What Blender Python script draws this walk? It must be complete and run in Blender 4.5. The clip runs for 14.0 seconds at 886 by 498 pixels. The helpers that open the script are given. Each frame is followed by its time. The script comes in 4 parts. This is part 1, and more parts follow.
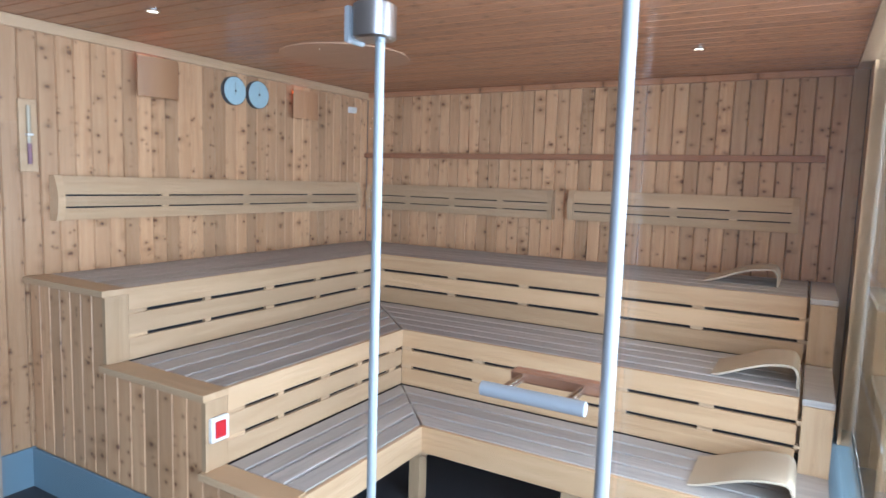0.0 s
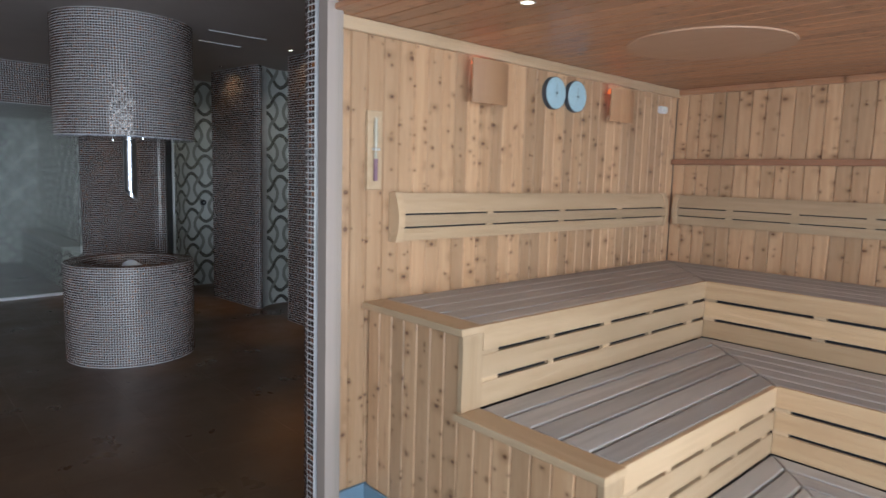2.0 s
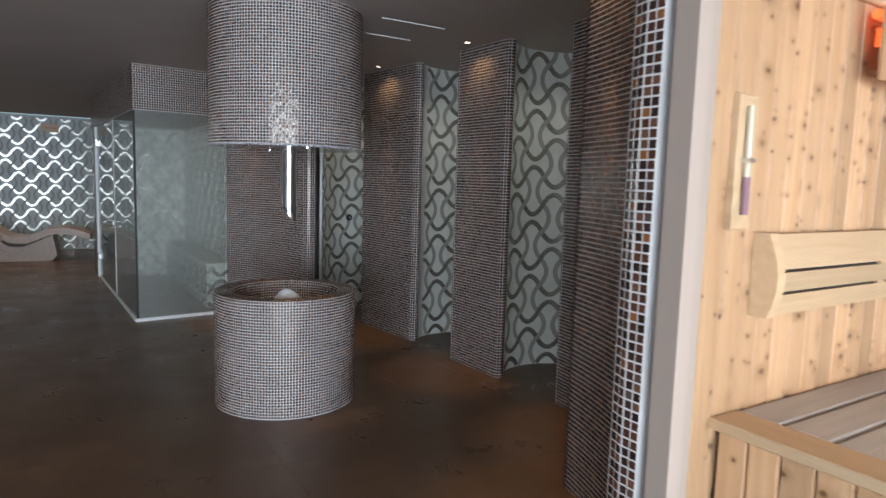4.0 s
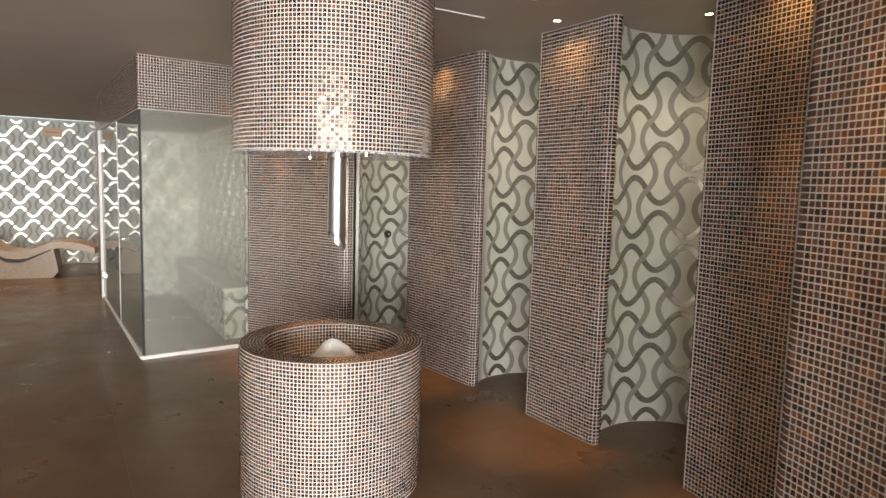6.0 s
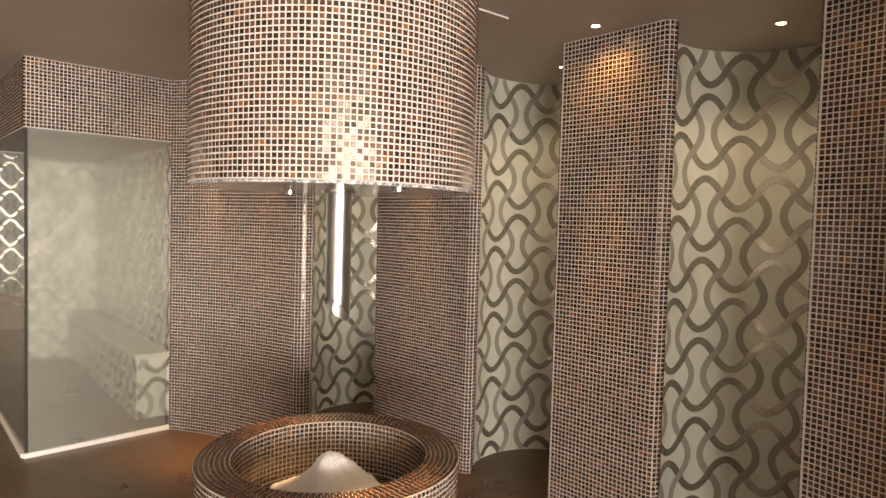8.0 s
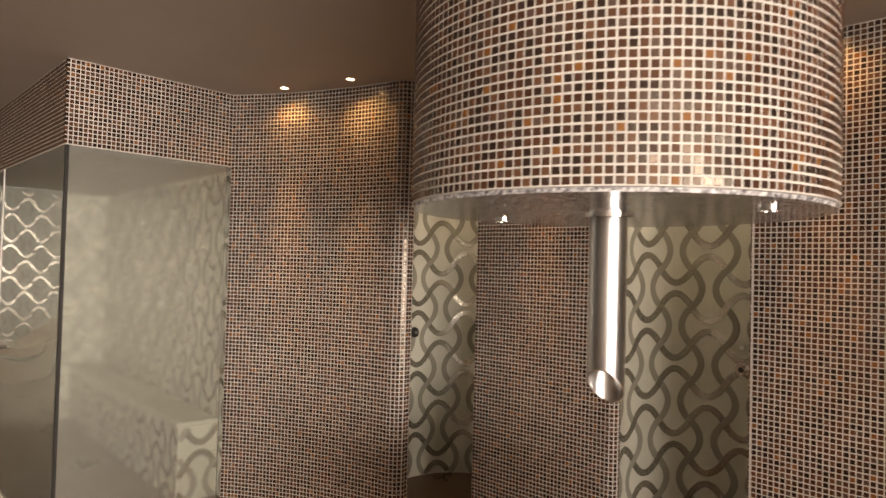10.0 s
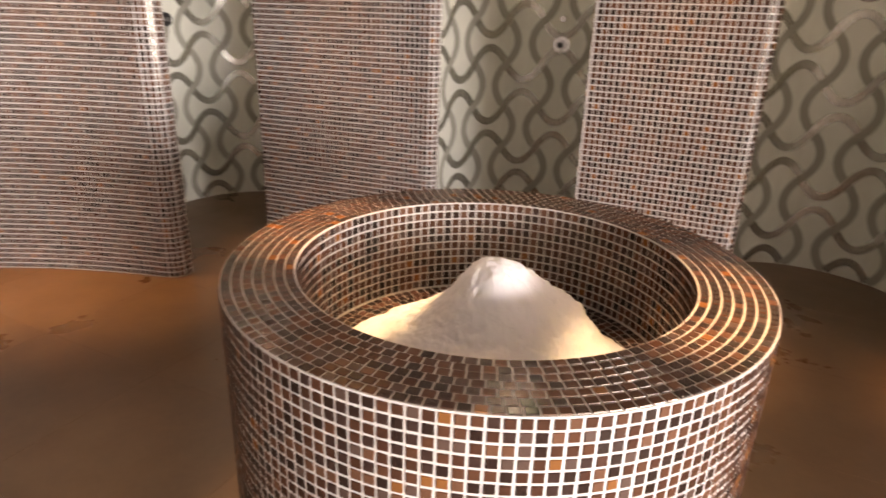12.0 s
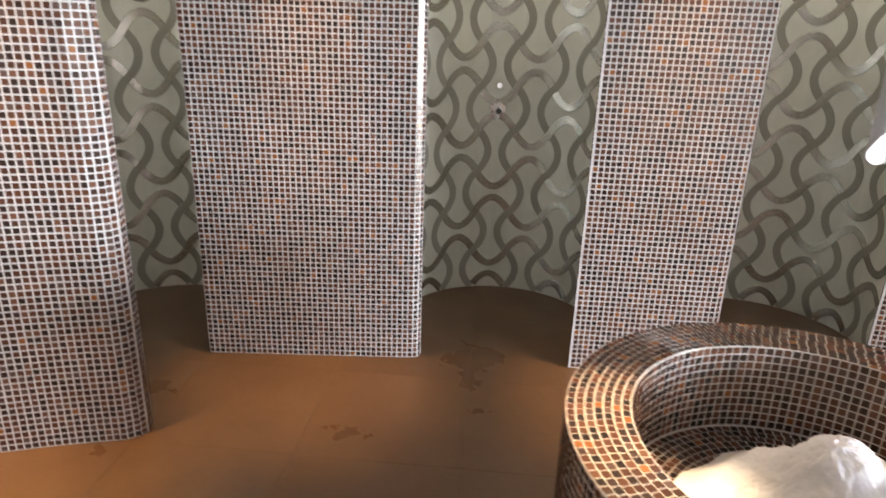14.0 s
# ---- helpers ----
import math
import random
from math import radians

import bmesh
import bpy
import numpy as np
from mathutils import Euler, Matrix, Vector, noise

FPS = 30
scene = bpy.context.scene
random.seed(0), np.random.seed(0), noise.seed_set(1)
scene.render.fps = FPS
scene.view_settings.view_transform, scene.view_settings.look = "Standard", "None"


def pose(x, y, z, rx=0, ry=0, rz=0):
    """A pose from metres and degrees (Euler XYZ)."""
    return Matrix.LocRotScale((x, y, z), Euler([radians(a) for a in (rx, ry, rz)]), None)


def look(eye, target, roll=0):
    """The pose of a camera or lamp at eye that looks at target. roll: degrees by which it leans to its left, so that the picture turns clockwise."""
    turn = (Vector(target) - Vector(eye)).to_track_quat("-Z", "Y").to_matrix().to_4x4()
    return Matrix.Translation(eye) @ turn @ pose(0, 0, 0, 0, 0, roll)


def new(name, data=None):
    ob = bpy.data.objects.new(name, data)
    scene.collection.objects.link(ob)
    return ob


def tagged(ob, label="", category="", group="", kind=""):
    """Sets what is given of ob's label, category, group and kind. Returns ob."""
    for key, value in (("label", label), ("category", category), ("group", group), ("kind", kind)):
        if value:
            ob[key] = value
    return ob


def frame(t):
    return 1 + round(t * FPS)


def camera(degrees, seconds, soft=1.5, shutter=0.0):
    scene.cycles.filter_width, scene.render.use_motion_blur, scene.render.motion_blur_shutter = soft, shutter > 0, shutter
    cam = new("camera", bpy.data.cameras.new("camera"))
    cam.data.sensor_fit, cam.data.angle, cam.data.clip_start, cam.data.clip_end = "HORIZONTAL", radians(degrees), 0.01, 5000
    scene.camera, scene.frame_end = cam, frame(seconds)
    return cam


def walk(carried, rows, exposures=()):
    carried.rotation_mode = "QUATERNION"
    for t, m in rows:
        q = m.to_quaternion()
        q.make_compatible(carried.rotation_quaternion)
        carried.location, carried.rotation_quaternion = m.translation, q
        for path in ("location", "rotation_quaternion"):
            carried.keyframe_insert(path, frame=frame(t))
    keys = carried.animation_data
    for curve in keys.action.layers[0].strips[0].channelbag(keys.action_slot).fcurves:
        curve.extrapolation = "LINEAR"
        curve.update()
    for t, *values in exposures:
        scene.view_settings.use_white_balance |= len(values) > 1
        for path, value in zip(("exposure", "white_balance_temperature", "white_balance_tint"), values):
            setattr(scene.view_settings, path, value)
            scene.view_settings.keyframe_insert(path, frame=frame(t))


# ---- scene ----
cam = camera(70.1, 14.0, soft=1.5, shutter=0.3)
PATH = [
    (0, (0.459, 1.011, 1.508), (-0.539, 2.73, 1.295), 1.8),
    (0.5, (0.232, 1.02, 1.523), (-0.797, 2.72, 1.301), 1.9),
    (1, (0.027, 0.985, 1.551), (-1.192, 2.553, 1.313), 1.8),
    (1.5, (-0.194, 0.964, 1.559), (-1.578, 2.388, 1.324), 1.7),
    (2, (-0.455, 0.979, 1.56), (-1.923, 2.318, 1.328), 1.6),
    (2.5, (-0.763, 1.076, 1.569), (-2.302, 2.333, 1.342), 1.5),
    (3, (-1.036, 1.106, 1.549), (-2.658, 2.254, 1.33), 1.6),
    (3.5, (-1.369, 1.105, 1.563), (-3.032, 2.196, 1.35), 1.7),
    (5.8, (-2.775, 1.27, 1.661), (-4.468, 2.313, 1.448), 1.6),
    (6, (-2.875, 1.297, 1.644), (-4.57, 2.34, 1.442), 1.6),
    (6.5, (-3.184, 1.315, 1.618), (-4.87, 2.375, 1.434), 1.5),
    (7, (-3.493, 1.359, 1.616), (-5.112, 2.522, 1.453), 1.8),
    (7.2, (-3.588, 1.369, 1.63), (-5.186, 2.562, 1.473), 1.7),
    (9.3, (-4.763, 1.267, 1.688), (-6.217, 2.639, 1.716), 1.6),
    (9.5, (-4.878, 1.24, 1.671), (-6.333, 2.611, 1.706), 1.6),
    (10, (-5.167, 1.141, 1.639), (-6.636, 2.498, 1.687), 1.5),
    (10.5, (-5.366, 1.188, 1.512), (-6.843, 2.537, 1.535), 1.2),
    (11, (-5.538, 1.349, 1.378), (-6.977, 2.698, 1.046), 1.5),
    (11.5, (-5.606, 1.497, 1.258), (-6.843, 2.932, 0.646), 1.5),
    (12, (-5.682, 1.538, 1.228), (-6.505, 3.214, 0.511), 1.9),
    (12.5, (-5.811, 1.600, 1.245), (-6.167, 3.409, 0.470), 2.1),
    (13, (-6.101, 1.691, 1.309), (-6.285, 3.497, 0.472), 1.0),
    (13.5, (-6.405, 1.660, 1.388), (-6.56, 3.476, 0.583), 2.0),
    (14, (-6.737, 1.547, 1.471), (-6.887, 3.428, 0.809), 2.0),
]
walk(cam, [(t, look(eye, target, roll)) for t, eye, target, roll in PATH],
     exposures=[(0, -1.45, 5150, 10), (1.5, -1.6, 5450, 10), (2.5, -1.55, 5600, 10), (3.7, -1.0, 5700, 10), (5.8, 0.25, 7200, 14), (7, 0.4, 8300, 18), (10, 0.0, 9400, 22), (10.7, 0.15, 9400, 24), (11.5, 0.62, 8800, 26), (12.5, 1.0, 7200, 20), (13.0, 1.0, 6900, 18), (14, 1.28, 6300, 14)])


# ------------------------------------------------------------------ world and lights
world = bpy.data.worlds.new("world")
scene.world = world
world.use_nodes = True
wn = world.node_tree
sky = wn.nodes.new("ShaderNodeTexSky")
sky.sky_type = "NISHITA"
sky.sun_disc = False
sky.sun_elevation = radians(38)
sky.sun_rotation = radians(100)
wn.nodes["Background"].inputs["Strength"].default_value = 0.12
wn.links.new(sky.outputs[0], wn.nodes["Background"].inputs["Color"])


def area_lamp(name, place, target, w, h, watts, colour):
    d = bpy.data.lights.new(name, "AREA")
    d.shape, d.size, d.size_y, d.energy, d.color = "RECTANGLE", w, h, watts, colour
    ob = new(name, d)
    ob.matrix_world = look(place, target)
    return ob


def spot_lamp(name, place, target, watts, colour, degrees=50, blend=0.6, radius=0.02):
    d = bpy.data.lights.new(name, "SPOT")
    d.energy, d.color, d.spot_size, d.spot_blend, d.shadow_soft_size = watts, colour, radians(degrees), blend, radius
    ob = new(name, d)
    ob.matrix_world = look(place, target)
    return ob


DAY = (0.86, 0.93, 1.0)
WARM = (1.0, 0.72, 0.40)
GOLD = (1.0, 0.62, 0.25)
# daylight through the glazed east end of the corridor and the window beside the sauna
area_lamp("window_daylight", (3.35, -1.75, 1.35), (0, -1.75, 1.30), 7.7, 2.3, 1800, DAY)
area_lamp("sauna_window_daylight", (0.70, 2.86, 1.20), (-1.6, 3.9, 0.9), 0.9, 1.8, 38, (1.0, 0.97, 0.92))
area_lamp("sauna_blind_daylight", (1.6, 4.2, 1.25), (0.0, 4.2, 1.2), 1.3, 1.8, 440, (1.0, 0.97, 0.92))
# ceiling spots that wash the mosaic wall
WALL_SPOTS = [(-8.67, 3.02), (-8.21, 3.19), (-7.50, 3.98), (-6.02, 4.03), (-4.55, 4.02), (-3.85, 3.22), (-3.38, 3.03)]
# first two over the loungers; the others are unseen, added as room fill
LOUNGE_AND_FILL_SPOTS = [(-14.1, 0.98), (-14.25, 1.21), (-12.2, -0.6), (-10.2, -0.9), (-8.0, -0.9), (-5.8, -0.9), (-3.6, -0.9)]
BASIN_SPOTS = [(-5.69, 2.58), (-6.45, 2.57)]
CEIL = 2.70
for sx, sy in WALL_SPOTS:
    spot_lamp("wall_spot_light", (sx, sy, CEIL - 0.035), (sx, sy - 0.08, 0), 185, (1.0, 0.60, 0.25), 32, 1.0, 0.03)
    spot_lamp("wall_spill_light", (sx, sy, CEIL - 0.03), (sx, sy, 0), 8, (1.0, 0.62, 0.26), 150, 1.0, 0.03)
for sx, sy in LOUNGE_AND_FILL_SPOTS:
    spot_lamp("lounge_and_fill_light", (sx, sy, CEIL - 0.16), (sx, sy, 0), 85 if sx < -13 else 62, (1.0, 0.76, 0.50), 120, 0.8, 0.03)
for sx, sy in BASIN_SPOTS:
    spot_lamp("basin_spot_light", (sx, sy, 1.76), (sx, sy, 0), 62, (1.0, 0.70, 0.38), 29, 0.8, 0.012)
# niche showers have their own spot
NICHES = [(-8.36, 4.31), (-6.68, 4.58), (-5.36, 4.63), (-3.72, 4.31)]
for sx, sy in NICHES:
    spot_lamp("niche_spot_light", (sx, sy, CEIL - 0.035), (sx, sy, 0), 14, (1.0, 0.9, 0.74), 130, 0.8, 0.02)
# only the first stands at a known downlight; the other two are added lights
SAUNA_SPOTS = [(-1.98, 2.74), (0.0, 2.74), (-0.07, 4.3)]
for sx, sy in SAUNA_SPOTS:
    spot_lamp("sauna_spot_light", (sx, sy, 2.14), (sx, sy, 0), 10, WARM, 80, 0.7, 0.02)


# ------------------------------------------------------------------ materials
def material(name, colour=(0.5, 0.5, 0.5), rough=0.5, metal=0.0, **more):
    m = bpy.data.materials.new(name)
    m.use_nodes = True
    b = m.node_tree.nodes["Principled BSDF"]
    b.inputs["Base Color"].default_value = (*colour, 1)
    b.inputs["Roughness"].default_value = rough
    b.inputs["Metallic"].default_value = metal
    for k, v in more.items():
        b.inputs[k.replace("_", " ")].default_value = v
    return m


def bsdf(m):
    return m.node_tree.nodes["Principled BSDF"]


def ramp(nt, stops, interpolation="LINEAR"):
    r = nt.nodes.new("ShaderNodeValToRGB")
    r.color_ramp.interpolation = interpolation
    while len(r.color_ramp.elements) < len(stops):
        r.color_ramp.elements.new(0.5)
    for e, (p, c) in zip(r.color_ramp.elements, stops):
        e.position, e.color = p, (*c, 1)
    return r


def math_node(nt, op, a, b=None):
    n = nt.nodes.new("ShaderNodeMath")
    n.operation = op
    for i, v in enumerate((a, b)):
        if v is None:
            continue
        if isinstance(v, (int, float)):
            n.inputs[i].default_value = v
        else:
            nt.links.new(v, n.inputs[i])
    return n.outputs[0]


def piece_random(nt):
    """One random number for each piece, whether it is an object or an island of a joined mesh."""
    oi = nt.nodes.new("ShaderNodeObjectInfo")
    ge = nt.nodes.new("ShaderNodeNewGeometry")
    return math_node(nt, "FRACT", math_node(nt, "ADD", oi.outputs["Random"], ge.outputs["Random Per Island"]))


def shifted_coords(nt, scale, shift=11.0):
    """Object coordinates, shifted for every piece so that no two look alike."""
    tc = nt.nodes.new("ShaderNodeTexCoord")
    rnd = piece_random(nt)
    cm = nt.nodes.new("ShaderNodeCombineXYZ")
    for i, k in enumerate((1.0, 1.7, 2.3)):
        nt.links.new(math_node(nt, "MULTIPLY", rnd, shift * k), cm.inputs[i])
    ad = nt.nodes.new("ShaderNodeVectorMath")
    ad.operation = "ADD"
    nt.links.new(tc.outputs["Object"], ad.inputs[0])
    nt.links.new(cm.outputs[0], ad.inputs[1])
    mp = nt.nodes.new("ShaderNodeMapping")
    mp.inputs["Scale"].default_value = scale
    nt.links.new(ad.outputs[0], mp.inputs["Vector"])
    return mp.outputs[0], rnd


def noise_tex(nt, vec, scale, detail=4.0, rough=0.55, distort=0.0):
    n = nt.nodes.new("ShaderNodeTexNoise")
    n.inputs["Scale"].default_value = scale
    n.inputs["Detail"].default_value = detail
    n.inputs["Roughness"].default_value = rough
    n.inputs["Distortion"].default_value = distort
    if vec is not None:
        nt.links.new(vec, n.inputs["Vector"])
    return n.outputs["Fac"]


def bump(m, height, strength, distance=0.002):
    nt = m.node_tree
    b = nt.nodes.new("ShaderNodeBump")
    b.inputs["Strength"].default_value = strength
    b.inputs["Distance"].default_value = distance
    nt.links.new(height, b.inputs["Height"])
    nt.links.new(b.outputs[0], bsdf(m).inputs["Normal"])


def mix_colour(nt, fac, a, b, blend="MIX"):
    n = nt.nodes.new("ShaderNodeMix")
    n.data_type, n.blend_type = "RGBA", blend
    for i, v in ((0, fac), (6, a), (7, b)):
        if isinstance(v, (int, float)):
            n.inputs[i].default_value = v
        elif isinstance(v, tuple):
            n.inputs[i].default_value = (*v, 1)
        else:
            nt.links.new(v, n.inputs[i])
    return n.outputs[2]


def wood(name, light, dark, axis, knots=0.0, rough=0.55, vary=0.18, grey=0.0):
    """Sawn softwood with its grain along one local axis, knots where wanted, and boards that differ in tone."""
    m = material(name, light, rough)
    nt = m.node_tree
    s = [22.0, 22.0, 22.0]
    s["xyz".index(axis)] = 1.1
    vec, rnd = shifted_coords(nt, s)
    grain = noise_tex(nt, vec, 1.6, 5, 0.6, 0.7)
    col = ramp(nt, [(0.3, dark), (0.62, light)])
    nt.links.new(grain, col.inputs[0])
    out = col.outputs[0]
    s2 = [60.0, 60.0, 60.0]
    s2["xyz".index(axis)] = 4.0
    vec2, _ = shifted_coords(nt, s2)
    fine = noise_tex(nt, vec2, 1.5, 3, 0.6)
    out = mix_colour(nt, 0.35, out, mix_colour(nt, fine, tuple(c * 0.72 for c in dark), tuple(min(1, c * 1.1) for c in light)))
    if knots:
        one = shifted_coords(nt, (1, 1, 1), 17.0)[0]
        sp = nt.nodes.new("ShaderNodeSeparateXYZ")
        nt.links.new(one, sp.inputs[0])
        for cell, along, share, core, halo in ((9.0, 10.0, 0.64, 0.075, 0.20), (17.0, 15.0, 0.74, 0.065, 0.15)):
            cm = nt.nodes.new("ShaderNodeCombineXYZ")
            nt.links.new(math_node(nt, "MULTIPLY", sp.outputs[1 if axis == "x" else 0], cell), cm.inputs[0])
            nt.links.new(math_node(nt, "MULTIPLY", sp.outputs["xyz".index(axis)], along * 1.25), cm.inputs[1])
            v = nt.nodes.new("ShaderNodeTexVoronoi")
            v.voronoi_dimensions = "2D"
            v.inputs["Scale"].default_value = 1.0
            nt.links.new(cm.outputs[0], v.inputs["Vector"])
            d = math_node(nt, "ADD", v.outputs["Distance"], math_node(nt, "MULTIPLY", math_node(nt, "SUBTRACT", fine, 0.5), 0.20))
            sc = nt.nodes.new("ShaderNodeSeparateColor")
            nt.links.new(v.outputs["Color"], sc.inputs[0])
            some = math_node(nt, "MULTIPLY", math_node(nt, "GREATER_THAN", sc.outputs[0], share), knots)
            d = math_node(nt, "DIVIDE", d, math_node(nt, "ADD", math_node(nt, "MULTIPLY", sc.outputs[1], 1.25), 0.35))
            hr = ramp(nt, [(core, (0.75, 0.75, 0.75)), (halo * 1.7, (0, 0, 0))])
            nt.links.new(d, hr.inputs[0])
            out = mix_colour(nt, math_node(nt, "MULTIPLY", hr.outputs[0], some), out, tuple(c * 0.72 for c in dark))
            kr = ramp(nt, [(core * 0.7, (1, 1, 1)), (core * 1.25, (0, 0, 0))])
            nt.links.new(d, kr.inputs[0])
            out = mix_colour(nt, math_node(nt, "MULTIPLY", kr.outputs[0], some), out, (0.15, 0.066, 0.028))
    hs = nt.nodes.new("ShaderNodeHueSaturation")
    hs.inputs["Saturation"].default_value = 1.0 - grey
    nt.links.new(math_node(nt, "ADD", math_node(nt, "MULTIPLY", rnd, vary * 2), 1.0 - vary), hs.inputs["Value"])
    nt.links.new(out, hs.inputs["Color"])
    nt.links.new(hs.outputs[0], bsdf(m).inputs["Base Color"])
    bump(m, grain, 0.25, 0.001)
    return m


PINE_V = wood("pine_boards", (0.60, 0.377, 0.210), (0.46, 0.255, 0.122), "z", 1.0, 0.42, 0.20)
PINE_BENCH = wood("bench_front_boards", (0.61, 0.415, 0.235), (0.48, 0.30, 0.15), "x", 0.0, 0.5)
PINE_X = wood("smooth_boards", (0.58, 0.41, 0.25), (0.46, 0.305, 0.165), "x", 0.0, 0.45)
CEDAR = wood("ceiling_boards", (0.52, 0.262, 0.135), (0.36, 0.168, 0.080), "x", 0.8, 0.34)
CEDAR_SHELF = wood("shelf_wood", (0.36, 0.17, 0.09), (0.25, 0.11, 0.055), "x", 0.0, 0.5)
WORN = wood("worn_bench_slats", (0.57, 0.525, 0.485), (0.38, 0.345, 0.315), "x", 0.0, 0.6, 0.14, 0.25)
PLY = wood("bent_plywood", (0.62, 0.53, 0.40), (0.52, 0.43, 0.31), "x", 0.0, 0.45, 0.05)
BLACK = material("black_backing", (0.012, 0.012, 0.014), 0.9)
STEEL = material("brushed_steel", (0.62, 0.63, 0.64), 0.28, 1.0)
CHROME = material("chrome", (0.8, 0.8, 0.8), 0.08, 1.0)
ALU = material("champagne_aluminium", (0.33, 0.265, 0.215), 0.6, 0.0)
SATIN = material("satin_steel", (0.44, 0.48, 0.51), 0.5, 0.35)
WHITE = material("white_plastic", (0.8, 0.8, 0.78), 0.35)
RED = material("red_plastic", (0.55, 0.02, 0.03), 0.3)
DARK = material("dark_rubber", (0.02, 0.02, 0.02), 0.5)
BLUEGREY = material("bluegrey_skirting", (0.17, 0.25, 0.31), 0.5)
DIAL = material("pale_dial", (0.45, 0.62, 0.67), 0.4)
LAMP_ON = material("lit_lens", (1, 1, 1), 0.3, Emission_Color=(1.0, 0.83, 0.6, 1), Emission_Strength=14.0)
LAMP_RED = material("red_lamp_tube", (1, 0.3, 0.1), 0.3, Emission_Color=(1.0, 0.13, 0.02, 1), Emission_Strength=2.6)

GROUT = material("pale_grout", (0.50, 0.46, 0.42), 0.8)
_nt = GROUT.node_tree
_tc = _nt.nodes.new("ShaderNodeTexCoord")
_r = ramp(_nt, [(0.3, (0.48, 0.46, 0.435)), (0.7, (0.62, 0.60, 0.57))])
_nt.links.new(noise_tex(_nt, _tc.outputs["Object"], 6.0, 5), _r.inputs[0])
_nt.links.new(_r.outputs[0], bsdf(GROUT).inputs["Base Color"])


def mosaic_material():
    m = material("glass_mosaic", (0.05, 0.03, 0.02), 0.16, Specular_IOR_Level=0.6)
    nt = m.node_tree
    bsdf(m).inputs["Specular Tint"].default_value = (1.0, 0.88, 0.74, 1)
    rnd = piece_random(nt)
    r = ramp(nt, [(0.0, (0.026, 0.015, 0.012)), (0.2, (0.062, 0.027, 0.017)), (0.45, (0.088, 0.038, 0.022)), (0.62, (0.042, 0.024, 0.020)),
                  (0.74, (0.125, 0.060, 0.036)), (0.87, (0.088, 0.056, 0.045)), (0.975, (0.21, 0.085, 0.028))], "CONSTANT")
    nt.links.new(rnd, r.inputs[0])
    tc = nt.nodes.new("ShaderNodeTexCoord")
    mp = nt.nodes.new("ShaderNodeMapping")
    mp.inputs["Scale"].default_value = (260, 260, 40)
    nt.links.new(tc.outputs["Object"], mp.inputs["Vector"])
    streak = noise_tex(nt, mp.outputs[0], 1.0, 3)
    out = mix_colour(nt, 0.5, r.outputs[0], mix_colour(nt, streak, (0.35, 0.35, 0.35), (1.4, 1.3, 1.2)), "MULTIPLY")
    out = mix_colour(nt, 0.35, r.outputs[0], out)
    nt.links.new(out, bsdf(m).inputs["Base Color"])
    nt.links.new(math_node(nt, "ADD", math_node(nt, "MULTIPLY", streak, 0.22), 0.08), bsdf(m).inputs["Roughness"])
    bump(m, streak, 0.12, 0.0006)
    return m


TILE = mosaic_material()

NICHE_WALL = material("pearl_wall_panel", (0.56, 0.57, 0.50), 0.30)
_nt = NICHE_WALL.node_tree
_tc = _nt.nodes.new("ShaderNodeTexCoord")
_r = ramp(_nt, [(0.3, (0.50, 0.51, 0.45)), (0.7, (0.60, 0.605, 0.54))])
_nt.links.new(noise_tex(_nt, _tc.outputs["Object"], 3.0, 6), _r.inputs[0])
_nt.links.new(_r.outputs[0], bsdf(NICHE_WALL).inputs["Base Color"])
bump(NICHE_WALL, noise_tex(_nt, _tc.outputs["Object"], 60.0, 3), 0.08, 0.001)
BAND_H = material("silver_wave_band", (0.43, 0.42, 0.37), 0.27, 0.75)
BAND_V = material("olive_wave_band", (0.25, 0.245, 0.205), 0.48)
for _m in (BAND_H, BAND_V):
    _nt = _m.node_tree
    _tc = _nt.nodes.new("ShaderNodeTexCoord")
    bump(_m, noise_tex(_nt, _tc.outputs["Object"], 90.0, 2), 0.2, 0.001)

PLASTER = material("taupe_ceiling_plaster", (0.36, 0.31, 0.27), 0.75)
_nt = PLASTER.node_tree
_tc = _nt.nodes.new("ShaderNodeTexCoord")
_r = ramp(_nt, [(0.3, (0.44, 0.385, 0.34)), (0.7, (0.49, 0.43, 0.38))])
_nt.links.new(noise_tex(_nt, _tc.outputs["Object"], 1.3, 5), _r.inputs[0])
_nt.links.new(_r.outputs[0], bsdf(PLASTER).inputs["Base Color"])
bump(PLASTER, noise_tex(_nt, _tc.outputs["Object"], 220.0, 3), 0.1, 0.001)
WALLPAINT = material("plain_wall_paint", (0.30, 0.27, 0.24), 0.7)


